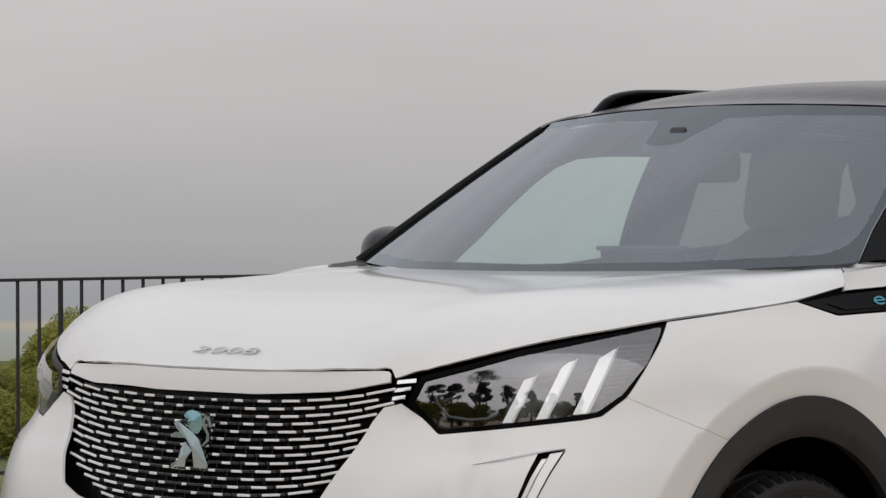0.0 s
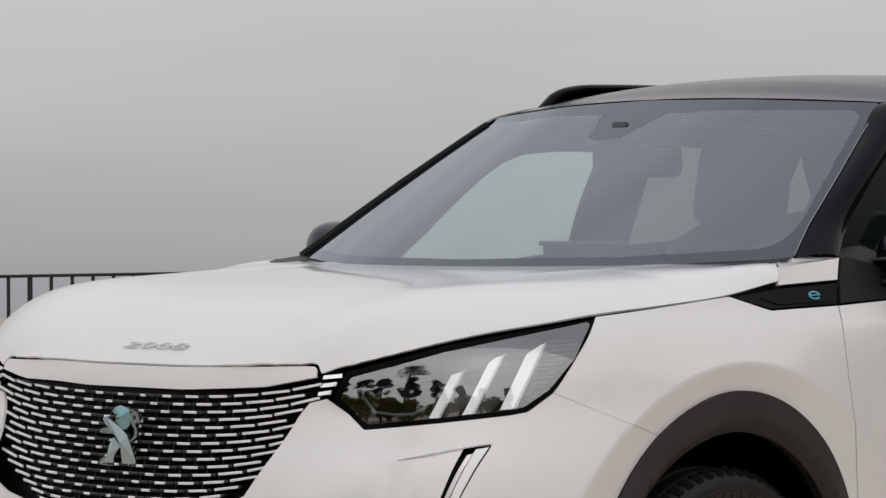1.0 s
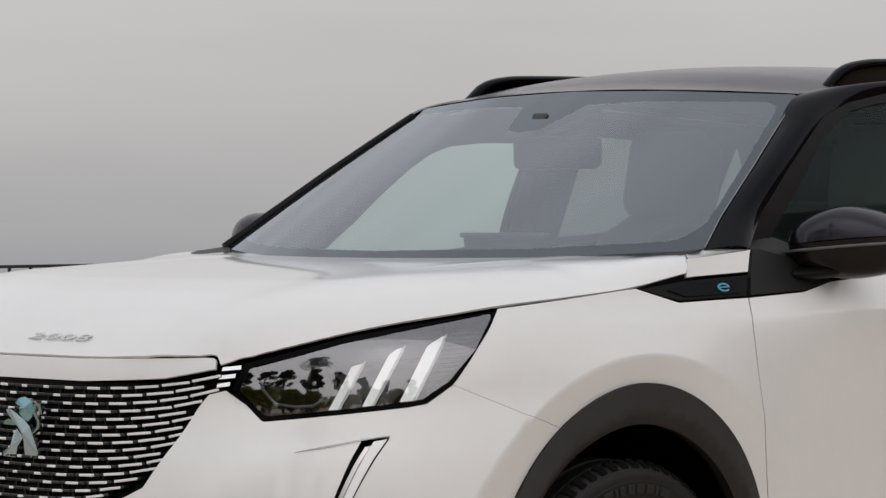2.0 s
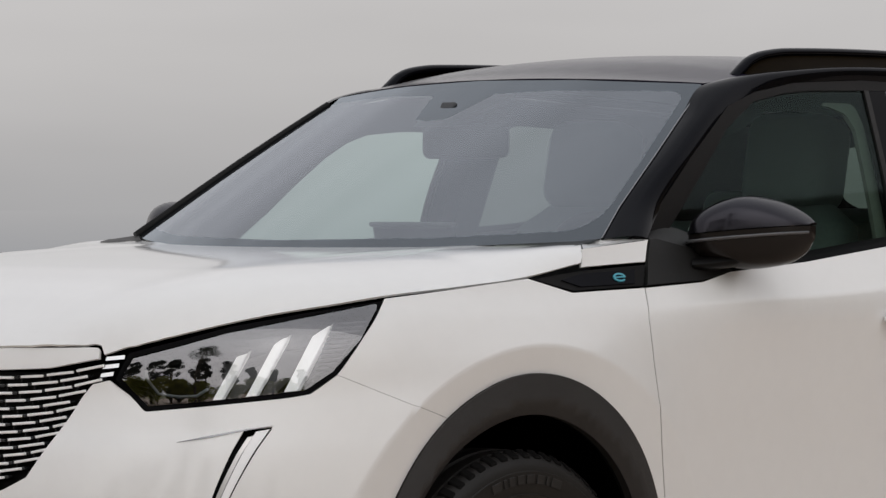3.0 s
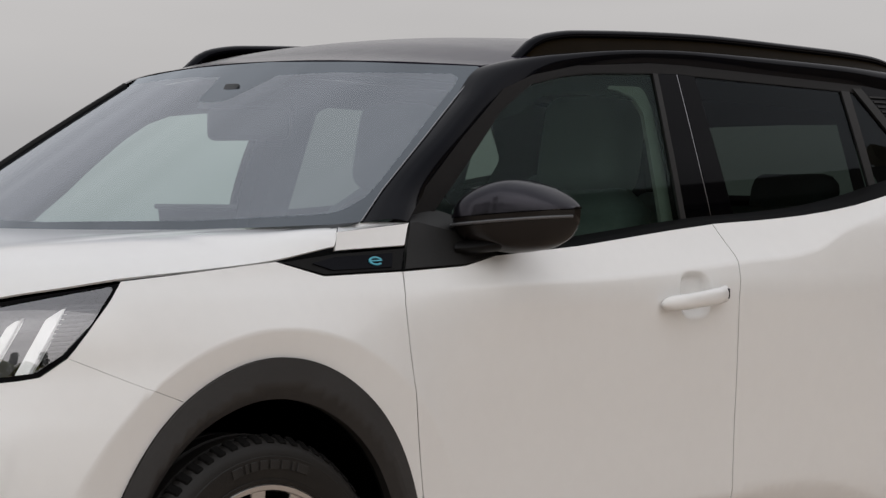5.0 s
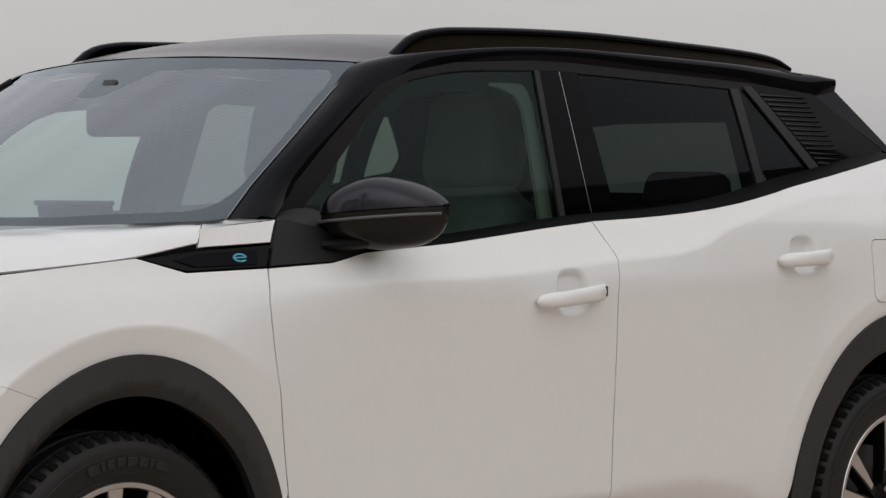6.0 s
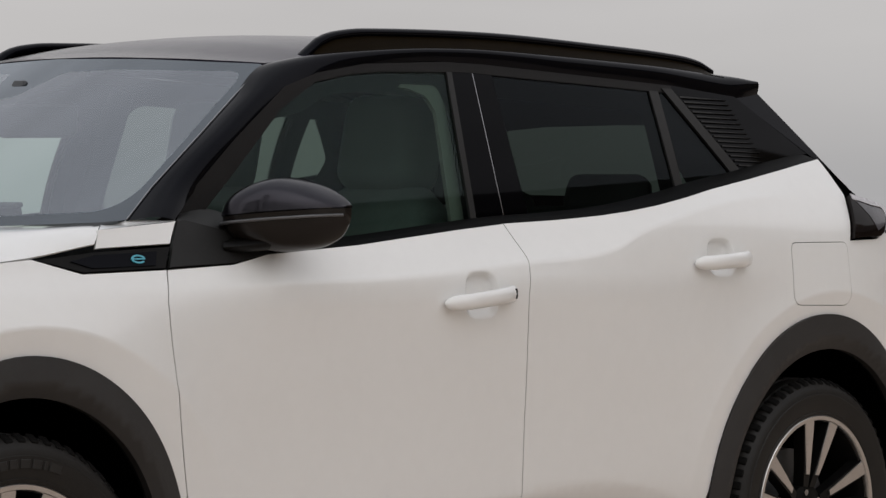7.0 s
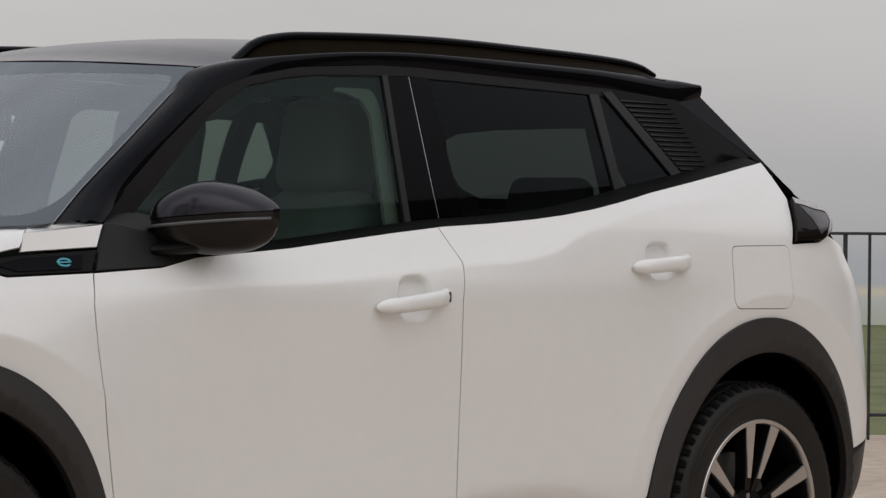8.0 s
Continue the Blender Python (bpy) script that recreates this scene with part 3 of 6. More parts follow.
# far hills on a plain far ring, the haze painted into its glowing colours
def build_distance():
    m = bpy.data.materials.new("hazy_distance")
    m.use_nodes = True
    nt = m.node_tree
    nt.nodes.clear()
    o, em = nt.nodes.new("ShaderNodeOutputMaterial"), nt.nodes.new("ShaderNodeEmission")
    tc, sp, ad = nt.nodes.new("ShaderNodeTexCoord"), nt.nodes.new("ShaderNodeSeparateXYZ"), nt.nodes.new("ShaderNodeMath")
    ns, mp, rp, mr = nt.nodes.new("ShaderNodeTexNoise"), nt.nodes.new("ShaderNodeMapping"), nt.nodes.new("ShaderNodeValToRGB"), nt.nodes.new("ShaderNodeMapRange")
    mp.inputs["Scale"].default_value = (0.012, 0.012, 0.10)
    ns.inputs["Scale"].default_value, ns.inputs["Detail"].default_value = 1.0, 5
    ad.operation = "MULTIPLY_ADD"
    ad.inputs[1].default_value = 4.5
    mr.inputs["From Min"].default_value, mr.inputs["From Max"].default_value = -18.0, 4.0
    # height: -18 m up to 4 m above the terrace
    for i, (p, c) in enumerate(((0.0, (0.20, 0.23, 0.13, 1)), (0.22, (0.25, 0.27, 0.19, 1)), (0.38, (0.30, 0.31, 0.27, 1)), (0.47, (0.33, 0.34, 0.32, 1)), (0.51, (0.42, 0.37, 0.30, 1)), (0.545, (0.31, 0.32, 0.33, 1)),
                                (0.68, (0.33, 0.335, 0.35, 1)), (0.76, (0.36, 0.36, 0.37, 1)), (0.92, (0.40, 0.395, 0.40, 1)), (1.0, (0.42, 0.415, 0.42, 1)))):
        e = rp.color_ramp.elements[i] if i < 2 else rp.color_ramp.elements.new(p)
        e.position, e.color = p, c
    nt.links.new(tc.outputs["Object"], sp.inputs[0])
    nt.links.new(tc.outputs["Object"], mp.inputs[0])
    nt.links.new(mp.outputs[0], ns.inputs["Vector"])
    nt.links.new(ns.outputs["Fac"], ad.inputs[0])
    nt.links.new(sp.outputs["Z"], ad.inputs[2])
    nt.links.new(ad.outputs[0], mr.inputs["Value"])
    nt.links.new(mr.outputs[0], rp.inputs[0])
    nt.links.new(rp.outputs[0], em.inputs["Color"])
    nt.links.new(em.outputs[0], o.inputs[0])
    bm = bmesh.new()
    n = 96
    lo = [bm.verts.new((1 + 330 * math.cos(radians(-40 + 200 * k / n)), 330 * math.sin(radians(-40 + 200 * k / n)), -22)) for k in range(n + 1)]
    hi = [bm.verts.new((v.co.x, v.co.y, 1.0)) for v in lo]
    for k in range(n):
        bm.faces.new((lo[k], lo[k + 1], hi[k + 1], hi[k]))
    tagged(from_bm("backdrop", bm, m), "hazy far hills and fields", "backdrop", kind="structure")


build_distance()

LEAF = material("yellow_green_leaves", (0.20, 0.210, 0.026), rough=0.7, vary=0.2, scale=3.0, second=(0.27, 0.268, 0.036))
PINE = material("dark_pine_needles", (0.030, 0.036, 0.024), rough=0.7, vary=0.4, scale=2.0)
BARK = material("grey_brown_bark", (0.10, 0.08, 0.06), rough=0.9, vary=0.35, scale=6.0, bump=0.8, bump_scale=40)


def leaves(name, centres, size, count, mat, parent, seed, flat=1.0):
    """Many small folded leaves scattered through round clumps."""
    r = random.Random(seed)
    verts, faces = [], []
    for c, rad in centres:
        for _ in range(int(count * (rad / centres[0][1]) ** 2)):
            d = Vector((r.gauss(0, 1), r.gauss(0, 1), r.gauss(0, 1)))
            d.normalize()
            p = Vector(c) + Vector((d.x, d.y, d.z * flat)) * rad * r.uniform(0.35, 1.0) ** 0.5
            u = Vector((r.gauss(0, 1), r.gauss(0, 1), r.gauss(0, 1))).normalized()
            v = u.orthogonal().normalized()
            s = size * r.uniform(0.6, 1.4)
            k = len(verts)
            n = u.cross(v) * s * 0.18
            verts += [p - u * s, p + v * s * 0.45 + n, p + u * s, p - v * s * 0.45 + n]
            faces += [(k, k + 1, k + 2), (k, k + 2, k + 3)]
    return mesh_ob(name, verts, faces, mat, parent, smooth=False)


def trunk(name, pts, r0, r1, parent):
    return part(name, tube([Vector(p) for p in pts], lambda t: ellipse(r0 + (r1 - r0) * t, r0 + (r1 - r0) * t, 9)), BARK, parent, smooth=60)


def shrub(at, height, spread, seed, label, leaf=0.012):
    s = thing("shrub", label, "shrub", at, "shrubs beyond the railing" if leaf < 0.03 else "shrubs beside the pines")
    r = random.Random(seed)
    cl = []
    for k in range(13):
        a, d = r.uniform(0, 6.28), spread * r.uniform(0.0, 0.8)
        z = height * r.uniform(0.25, 0.88) * (1 - 0.35 * d / spread)
        c = (d * math.cos(a), d * math.sin(a), z)
        cl.append((c, spread * r.uniform(0.30, 0.46)))
        trunk("limb", [(0, 0, 0), (c[0] * 0.4, c[1] * 0.4, z * 0.45), c], 0.035, 0.008, s)
    leaves("crown", cl, leaf, 7500 if leaf < 0.03 else 700, LEAF, s, seed)
    return s


for k, (x, y, h, w) in enumerate(((7.75, 10.4, 0.88, 0.62), (7.0, 10.0, 0.62, 0.60), (6.2, 9.8, 0.45, 0.6), (8.6, 10.6, 0.7, 0.6))):
    shrub((x, y, fall(x, y) - 0.03), h, w, 20 + k, "yellow-green leafy shrub growing beyond the railing")


# the trees and the low house that the car's lamps and windows mirror
def pine(at, height, seed, low):
    s = thing("pine_tree", "dark ragged pine with a bare trunk", "tree", at, "pines beside the terrace")
    r = random.Random(seed)
    lean = r.uniform(-0.06, 0.06) * height
    trunk("trunk", [(0, 0, 0), (lean * 0.4, 0.1, height * 0.4), (lean, 0, height * 0.88)], 0.16, 0.05, s)
    cl = []
    for k in range(22):
        t = r.random() ** 0.8
        a, d = r.uniform(0, 6.28), height * (0.105 - 0.045 * t) * r.uniform(0.15, 1.15)
        z = height * (low + (0.95 - low) * t)
        c = (lean * z / height + d * math.cos(a), d * math.sin(a), z)
        cl.append((c, height * r.uniform(0.026, 0.062)))
        trunk("limb", [(lean * z / height, 0, z - 0.06 * height), c], 0.04, 0.015, s)
    leaves("crown", cl, 0.10, 330, PINE, s, seed, flat=1.7)
    return s


for k, (x, y, h, low) in enumerate(((-11.5, -7.0, 17.0, 0.60), (-13.5, -5.2, 9.5, 0.3), (-11.0, -10.8, 9.0, 0.4), (-14.5, -3.2, 9.8, 0.35), (-9.8, -13.8, 7.0, 0.4), (-16.0, -11.5, 7.5, 0.4), (-13.2, -14.0, 6.5, 0.4), (-14.5, -0.8, 8.2, 0.4), (-8.0, -16.0, 6.0, 0.4), (-11.7, -7.6, 10.0, 0.30), (-5.0, -18.0, 5.5, 0.4))):
    pine((x, y, 0), h, 40 + k, low)
for k, (x, y, h, w) in enumerate(((-12.0, -8.2, 3.0, 1.8), (-11.0, -11.8, 2.8, 1.8), (-13.2, -6.0, 3.2, 1.9), (-9.6, -15.0, 3.8, 2.2), (-13.8, -3.8, 4.0, 2.2), (-14.0, -1.4, 3.6, 2.1), (-6.6, -16.6, 3.4, 2.2))):
    bush = shrub((x, y, 0), h, w, 60 + k, "dark leafy shrub beside the pines", leaf=0.10)
    bush.children[-1].data.materials[0] = PINE


STONE = material("tan_stone_wall", (0.20, 0.155, 0.10), rough=0.9, vary=0.25, scale=2.0, bump=0.6, bump_scale=30)
TILE = material("brown_roof_tiles", (0.05, 0.034, 0.025), rough=0.85, vary=0.3, scale=3.0, bump=0.6, bump_scale=20)
WOOD = material("dark_brown_shutter_wood", (0.06, 0.04, 0.028), rough=0.7, vary=0.3, scale=5.0)


def house(at, turn, length, depth, eaves, ridge):
    h = thing("house", "low tan stone house with a brown tiled roof", "house", at)
    h.rotation_euler = (0, 0, radians(turn))
    bm = bmesh.new()
    prof = [(-depth / 2, 0), (-depth / 2, eaves), (0, ridge - 0.15), (depth / 2, eaves), (depth / 2, 0)]
    a = [bm.verts.new((-length / 2, y, z)) for y, z in prof]
    b = [bm.verts.new((length / 2, y, z)) for y, z in prof]
    bm.faces.new(a)
    bm.faces.new(b[::-1])
    for i in range(5):
        bm.faces.new((a[i], b[i], b[(i + 1) % 5], a[(i + 1) % 5]))
    part("wall", bm, STONE, h)
    for s in (-1, 1):
        bm = bmesh.new()
        sl = math.atan2(ridge - eaves, depth / 2)
        ln = math.hypot(depth / 2, ridge - eaves) + 0.5
        mid = Vector((0, s * (depth / 4 + 0.2), (ridge + eaves) / 2 - 0.1))
        box(bm, (length + 0.8, ln, 0.16), mid, Matrix.Rotation(-s * sl, 4, "X"), 0.02, 1)
        part("roof", bm, TILE, h)
    for k in range(int(length // 3)):
        x = -length / 2 + 1.6 + 3 * k
        bm = bmesh.new()
        box(bm, (1.1, 0.12, 1.5), (x, depth / 2 + 0.03, 1.5), None, 0.02, 1)
        part("window", bm, WOOD, h, "closed dark wooden shutters")
    # a stone chimney that rises over the ridge
    bm = bmesh.new()
    prof = [(-0.32, eaves), (-0.32, ridge + 0.35), (0, ridge + 0.95), (0.32, ridge + 0.35), (0.32, eaves)]
    a, b = ([bm.verts.new((length * 0.2247 + x, y, z)) for x, z in prof] for y in (-0.3, 0.4))
    bm.faces.new(a)
    bm.faces.new(b[::-1])
    for i in range(5):
        bm.faces.new((a[i], b[i], b[(i + 1) % 5], a[(i + 1) % 5]))
    bmesh.ops.recalc_face_normals(bm, faces=bm.faces)
    part("chimney", bm, STONE, h, "stone chimney with a pointed cap")
    return h


house((16.4, -11.2, 0), 42, 19, 9, 5.6, 8.0)

# ---- the car ----
car = thing("car", "parked white compact SUV with black roof, rails and arches", "car")


def arch(cx, a, b, lo, hi, n=14):
    """Points of a wheel arch's edge in the side view, by angle in degrees from the rear horizontal."""
    return [(cx + a * math.cos(radians(lo + (hi - lo) * k / n)), HUB_Z + b * math.sin(radians(lo + (hi - lo) * k / n))) for k in range(n + 1)]


def angle_of(x, z):
    """The nose angle of a place on the near side."""
    t = ((NOSE_X - x) / (NOSE_X - NOSE(z))) ** (NOSE_N(z) / 2)
    return math.acos(min(1, t))


def both_ways(line):
    """A line from the middle outwards, closed by its mirror image."""
    return line + [(-p[0], *p[1:]) for p in reversed(line[1:-1])]


def mirror_y(line):
    return line + [(p[0], -p[1], *p[2:]) for p in reversed(line[1:-1])]


def finer(line, k=8):
    """The same line with more points."""
    return [(p[0] + (q[0] - p[0]) * j / k, p[1] + (q[1] - p[1]) * j / k) for p, q in zip(line, line[1:]) for j in range(k)] + [line[-1][:2]]


ARCH_F, ARCH_R = (0.038, 0.418, 0.478), (2.624, 0.446, 0.494)
IN_F, IN_R = (0.038, 0.358, 0.398), (2.648, 0.388, 0.405)
FLARE_CUTS = [[(c + (r + d) * math.cos(radians(a)), HUB_Z + (r + d) * math.sin(radians(a))) for a in range(-6, 187, 2)] for c, r in FLARES for d in (-0.006, 0.0, 0.006, 0.03, 0.06, 0.10)]
SHOULDER = [*([(0.4 + 0.015 * k, CREASE(0.4 + 0.015 * k) + dz) for k in range(155)] for dz in (-0.007, 0.0, 0.007)), [(0.52 + 0.03 * k, SCOOP(0.52 + 0.03 * k)) for k in range(55)]]
SEAM_END = arch(*ARCH_F, 14, 123)[-1]
both = (False, True)


def dish_cuts(d):
    """Rings that follow the scoop behind a door handle."""
    def ring(k, a):
        c, q = math.cos(radians(a)), math.sin(radians(a))
        g = k / (abs(c) ** 3.2 + abs(q) ** 3.2) ** (1 / 3.2)
        return (d[0] + d[2] * g * c, d[1] + d[3] * g * q)
    return [[ring(k, a) for a in range(0, 361, 10)] for k in (1.0, 0.9, 0.75, 0.58)]


# -- body panels --
lead = [(-0.772, 0.0), (-0.7725, -0.10), (-0.771, -0.20), (-0.765, -0.30), (-0.750, -0.37), (-0.732, -0.42), (-0.722, -0.44), (-0.7185, -0.453), (-0.722, -0.466)]
flank = [(-0.715 + 0.965 * k / 40, -0.998 * HOOD_Y(-0.715 + 0.965 * k / 40)) for k in range(41)]
half_line = lead + flank + [(0.262, -0.797), (0.285, -0.775), (0.317, -0.745), (0.365, -0.695), (0.33, -0.56), (0.21, -0.41), (0.15, -0.2), (0.135, 0.0)]
panel("bonnet", mirror_y(half_line), bonnet, PAINT, car, "white bonnet with soft raised creases", step=0.022, lip=0.005)

for far in both:
    wing = [(-0.284, 0.9775), (-0.15, 0.9895), (0.0, 1.0025), (0.088, 1.0095), (0.206, 0.979, 0.02), (0.416, 0.985), (0.404, 0.95), (0.3955, 0.921), (0.393, 0.88), (0.3945, 0.841), (0.4015, 0.762), (0.422, 0.657), (0.449, 0.528)]
    wing += arch(*ARCH_F, 14, 121.5, 32)
    wing += [SEAM_END, (-0.285, 0.778), (-0.346, 0.804), (-0.425, 0.838), (-0.395, 0.872), (-0.363, 0.905), (-0.325, 0.94)]
    wing = wing[:-6] + finer(wing[-7:-3])[1:] + wing[-3:]
    panel("front_wing", wing, side, PAINT, car, "white front wing", far=far, step=0.02, cuts=FLARE_CUTS[:6], gap=0.0003, lip=0.004)
    panel("wing_corner", [(0.254, 1.028), (0.446, 1.037), (0.477, 1.085), (0.272, 1.068)], side, PAINT, car, "white cowl corner", far=far, lip=0.006)
    ruled("wing_corner_top", [side(0.274, 1.0665), side(0.34, 1.0725), side(0.41, 1.079), side(0.476, 1.0845)], [bonnet(0.312, -0.750) + Vector((0, 0, 0.002)), screen(-0.72, 1.076), screen(-0.733, 1.083), screen(-0.736, 1.086)], PAINT, car, far=far, n=10, m=3, up=1)
    # black cowl strip between the bonnet's corner and the foot of the pillar
    ruled("cowl_strip", [bonnet(0.17, -0.665) + Vector((0.040, 0, 0.001)), bonnet(0.22, -0.70) + Vector((0.02, 0, 0.002)), bonnet(0.29, -0.755)], [screen(-0.645, 1.074), screen(-0.69, 1.080), screen(-0.735, 1.086)], SATIN, car, "black cowl strip", far=far, n=10, m=2, up=1)
    fd = [(0.419, 0.985), (0.59, 0.994), (0.69, 1.014), (0.969, 1.031), (1.305, 1.062), (1.468, 1.075), (1.494, 1.001, 0.05), (1.474, 0.91), (1.483, 0.677), (1.488, 0.40), (1.47, 0.33), (0.49, 0.33), (0.476, 0.40), (0.451, 0.528), (0.424, 0.657), (0.4035, 0.762), (0.3965, 0.841), (0.395, 0.88), (0.3975, 0.921), (0.406, 0.95)]
    door_f = panel("front_door", fd, side, PAINT, car, "white front door", far=far, step=0.02, gap=0.0004, lip=0.005, cuts=FLARE_CUTS[:6] + SHOULDER + dish_cuts(DISHES[0]))
    rd = [(1.470, 1.076), (1.635, 1.083), (1.72, 1.088), (1.81, 1.0945), (1.90, 1.1035), (2.01, 1.118), (2.12, 1.136), (2.20, 1.150), (2.27, 1.10, 0.1), (2.33, 0.95, 0.2), (2.30, 0.80)]
    rd += arch(*ARCH_R, 133, 172, 6) + [(2.15, 0.33), (1.48, 0.33), (1.490, 0.40), (1.485, 0.677), (1.476, 0.91), (1.496, 1.001, 0.05)]
    door_r = panel("rear_door", rd, side, PAINT, car, "white rear door", far=far, step=0.02, cuts=FLARE_CUTS[6:] + SHOULDER + dish_cuts(DISHES[1]), gap=0.0006, lip=0.004)
    rw = [(2.199, 1.150), (2.258, 1.160), (2.444, 1.187), (2.60, 1.211), (2.70, 1.227), (2.796, 1.241), (2.812, 1.146), (2.752, 1.028), (2.88, 1.031), (2.94, 1.048), (3.10, 1.0), (3.25, 0.90), (3.30, 0.75), (3.31, 0.62), (3.22, 0.50)]
    rw += arch(*ARCH_R, 15, 137, 36) + [(2.294, 0.80), (2.328, 0.95, 0.2), (2.267, 1.10, 0.1)]
    flap = [(2.491, 1.026, 0.025), (2.478, 0.866, 0.03), (2.72, 0.860, 0.03), (2.735, 1.026, 0.02)]
    panel("rear_wing", rw, side, PAINT, car, "white rear wing", far=far, step=0.02, cuts=FLARE_CUTS[6:] + SHOULDER, gap=0.0, off=-0.0007, holes=() if far else (flap,))
    if not far:
        panel("charge_flap", flap, side, PAINT, car, "white charging flap with rounded corners", step=0.02, gap=0.0022, cuts=FLARE_CUTS[6:])
    panel("rear_bumper", [(3.222, 0.50), (3.311, 0.618), (3.385, 0.62), (3.34, 0.25), (2.95, 0.25)] + arch(*ARCH_R, -6, 13, 3), side, PLASTIC, car, "dark plastic rear bumper corner", far=far)
    for o, i in ((ARCH_F, IN_F), (ARCH_R, IN_R)):
        ring = arch(*o, -12, 192, 68) + list(reversed(arch(*i, -12, 192, 68)))

        def ridge(x, z, o=o, i=i):
            a = math.hypot((x - o[0]) / o[1], (z - HUB_Z) / o[2])
            b = math.hypot((x - i[0]) / i[1], (z - HUB_Z) / i[2])
            t = min(1, max(0, (b - 1) / max(1e-6, b - a)))
            return side(x, z) - Vector((0, 0.004 + 0.016 * min(1, (1 - t) / 0.62, t / 0.38) ** 0.8, 0))
        panel("arch_cladding", ring, ridge, PLASTIC, car, "dark grained plastic wheel arch trim", far=far, off=0.003, lip=0.012, step=0.015, gap=0)
        # the rounded inner edge and the dark liner, its shade put into the colour
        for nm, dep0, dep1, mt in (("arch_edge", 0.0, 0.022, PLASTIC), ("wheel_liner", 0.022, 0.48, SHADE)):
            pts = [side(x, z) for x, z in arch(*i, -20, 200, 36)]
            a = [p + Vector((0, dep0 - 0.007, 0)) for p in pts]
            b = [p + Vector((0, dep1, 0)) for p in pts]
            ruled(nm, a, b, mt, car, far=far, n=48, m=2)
    # plates added behind the wheels to keep the wells dark
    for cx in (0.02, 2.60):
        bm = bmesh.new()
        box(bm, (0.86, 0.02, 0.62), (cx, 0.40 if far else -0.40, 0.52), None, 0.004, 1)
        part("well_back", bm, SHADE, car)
    panel("sill_cladding", [(0.44, 0.33), (0.44, 0.20), (2.17, 0.20), (2.17, 0.33)], side, PLASTIC, car, "dark plastic sill", far=far, lip=0.05)
    # dark underlay behind the gaps, standing in for the shade in them
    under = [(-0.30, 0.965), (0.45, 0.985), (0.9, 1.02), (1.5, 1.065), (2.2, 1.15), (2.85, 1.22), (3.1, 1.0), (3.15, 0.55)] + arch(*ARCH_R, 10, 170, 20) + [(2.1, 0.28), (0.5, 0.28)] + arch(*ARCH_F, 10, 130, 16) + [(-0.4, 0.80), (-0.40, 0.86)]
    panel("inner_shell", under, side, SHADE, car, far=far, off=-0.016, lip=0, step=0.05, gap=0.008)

# -- nose --
cheek = [(0.428, 0.829), (0.485, 0.803), (0.529, 0.773, 0.02), (0.719, 0.785), (0.917, 0.798, 0.03), (0.971, 0.804)] + [(angle_of(x, z), z) for x, z in finer([(-0.425, 0.838), (-0.346, 0.804), (-0.285, 0.778), SEAM_END])]
cheek += [(angle_of(x, z), z) for x, z in arch(*ARCH_F, 124.5, 176, 18)] + [(0.9, 0.25), (0.4, 0.22)]
inner = [(0.383, 0.821), (0.350, 0.793), (0.326, 0.766), (0.303, 0.738), (0.282, 0.710), (0.260, 0.680), (0.238, 0.648), (0.18, 0.622), (0.1, 0.60)]
loop = cheek + [(-a, z) for a, z in reversed([p[:2] for p in cheek])] + [(-a, z) for a, z in inner] + list(reversed(inner))
CHEEK_CUTS = [[(angle_of(x, z), z) for x, z in [((FLARES[0][1] + d) * math.cos(radians(a)), HUB_Z + (FLARES[0][1] + d) * math.sin(radians(a))) for a in range(122, 186, 2)]] for d in (-0.006, 0.0, 0.006, 0.05)]
lamp_slot = [(0.891, 0.746, 0.004), (0.815, 0.741, 0.004), (0.770, 0.611), (0.742, 0.53), (0.79, 0.525), (0.819, 0.611)]
bumper = panel("front_bumper", loop, front, PAINT, car, "white front bumper with slanted light slots", scale=0.9, step=0.02, gap=0.0004, lip=0.006, cuts=CHEEK_CUTS, holes=(lamp_slot, [(-p[0], *p[1:]) for p in lamp_slot]))
# near-black sheet added behind the nose for the shade inside its openings
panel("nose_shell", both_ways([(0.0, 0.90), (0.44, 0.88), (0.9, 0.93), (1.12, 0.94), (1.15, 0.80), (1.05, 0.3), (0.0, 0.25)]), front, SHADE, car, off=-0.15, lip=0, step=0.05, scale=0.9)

bar = [(0.0, 0.8805), (0.05, 0.8805), (0.112, 0.882), (0.20, 0.885), (0.283, 0.887), (0.36, 0.8890), (0.394, 0.8885, 0.012), (0.396, 0.866), (0.26, 0.846), (0.064, 0.835), (0.0, 0.835)]
# added strip, its near black standing in for the shade under the bonnet edge
panel("bonnet_seal", both_ways([(0.0, 0.905), (0.30, 0.912), (0.47, 0.915), (0.47, 0.855), (0.3, 0.850), (0.0, 0.846)]), front, SHADE, car, "dark strip for the shade in the gap under the bonnet edge", off=-0.012, lip=0, step=0.03, scale=0.9)
panel("grille_bar", both_ways(bar), front, PAINT, car, "white upper grille bar", scale=0.9, off=0.004, step=0.02, lip=0.006)

GRILLE_MID = curve((0.4, -0.87), (0.6, -0.850), (0.65, -0.836), (0.70, -0.818), (0.78, -0.790), (0.84, -0.780), (0.89, -0.768))


def grille_at(y, z):
    return Vector((GRILLE_MID(z) + 0.27 * y * y, y, z))


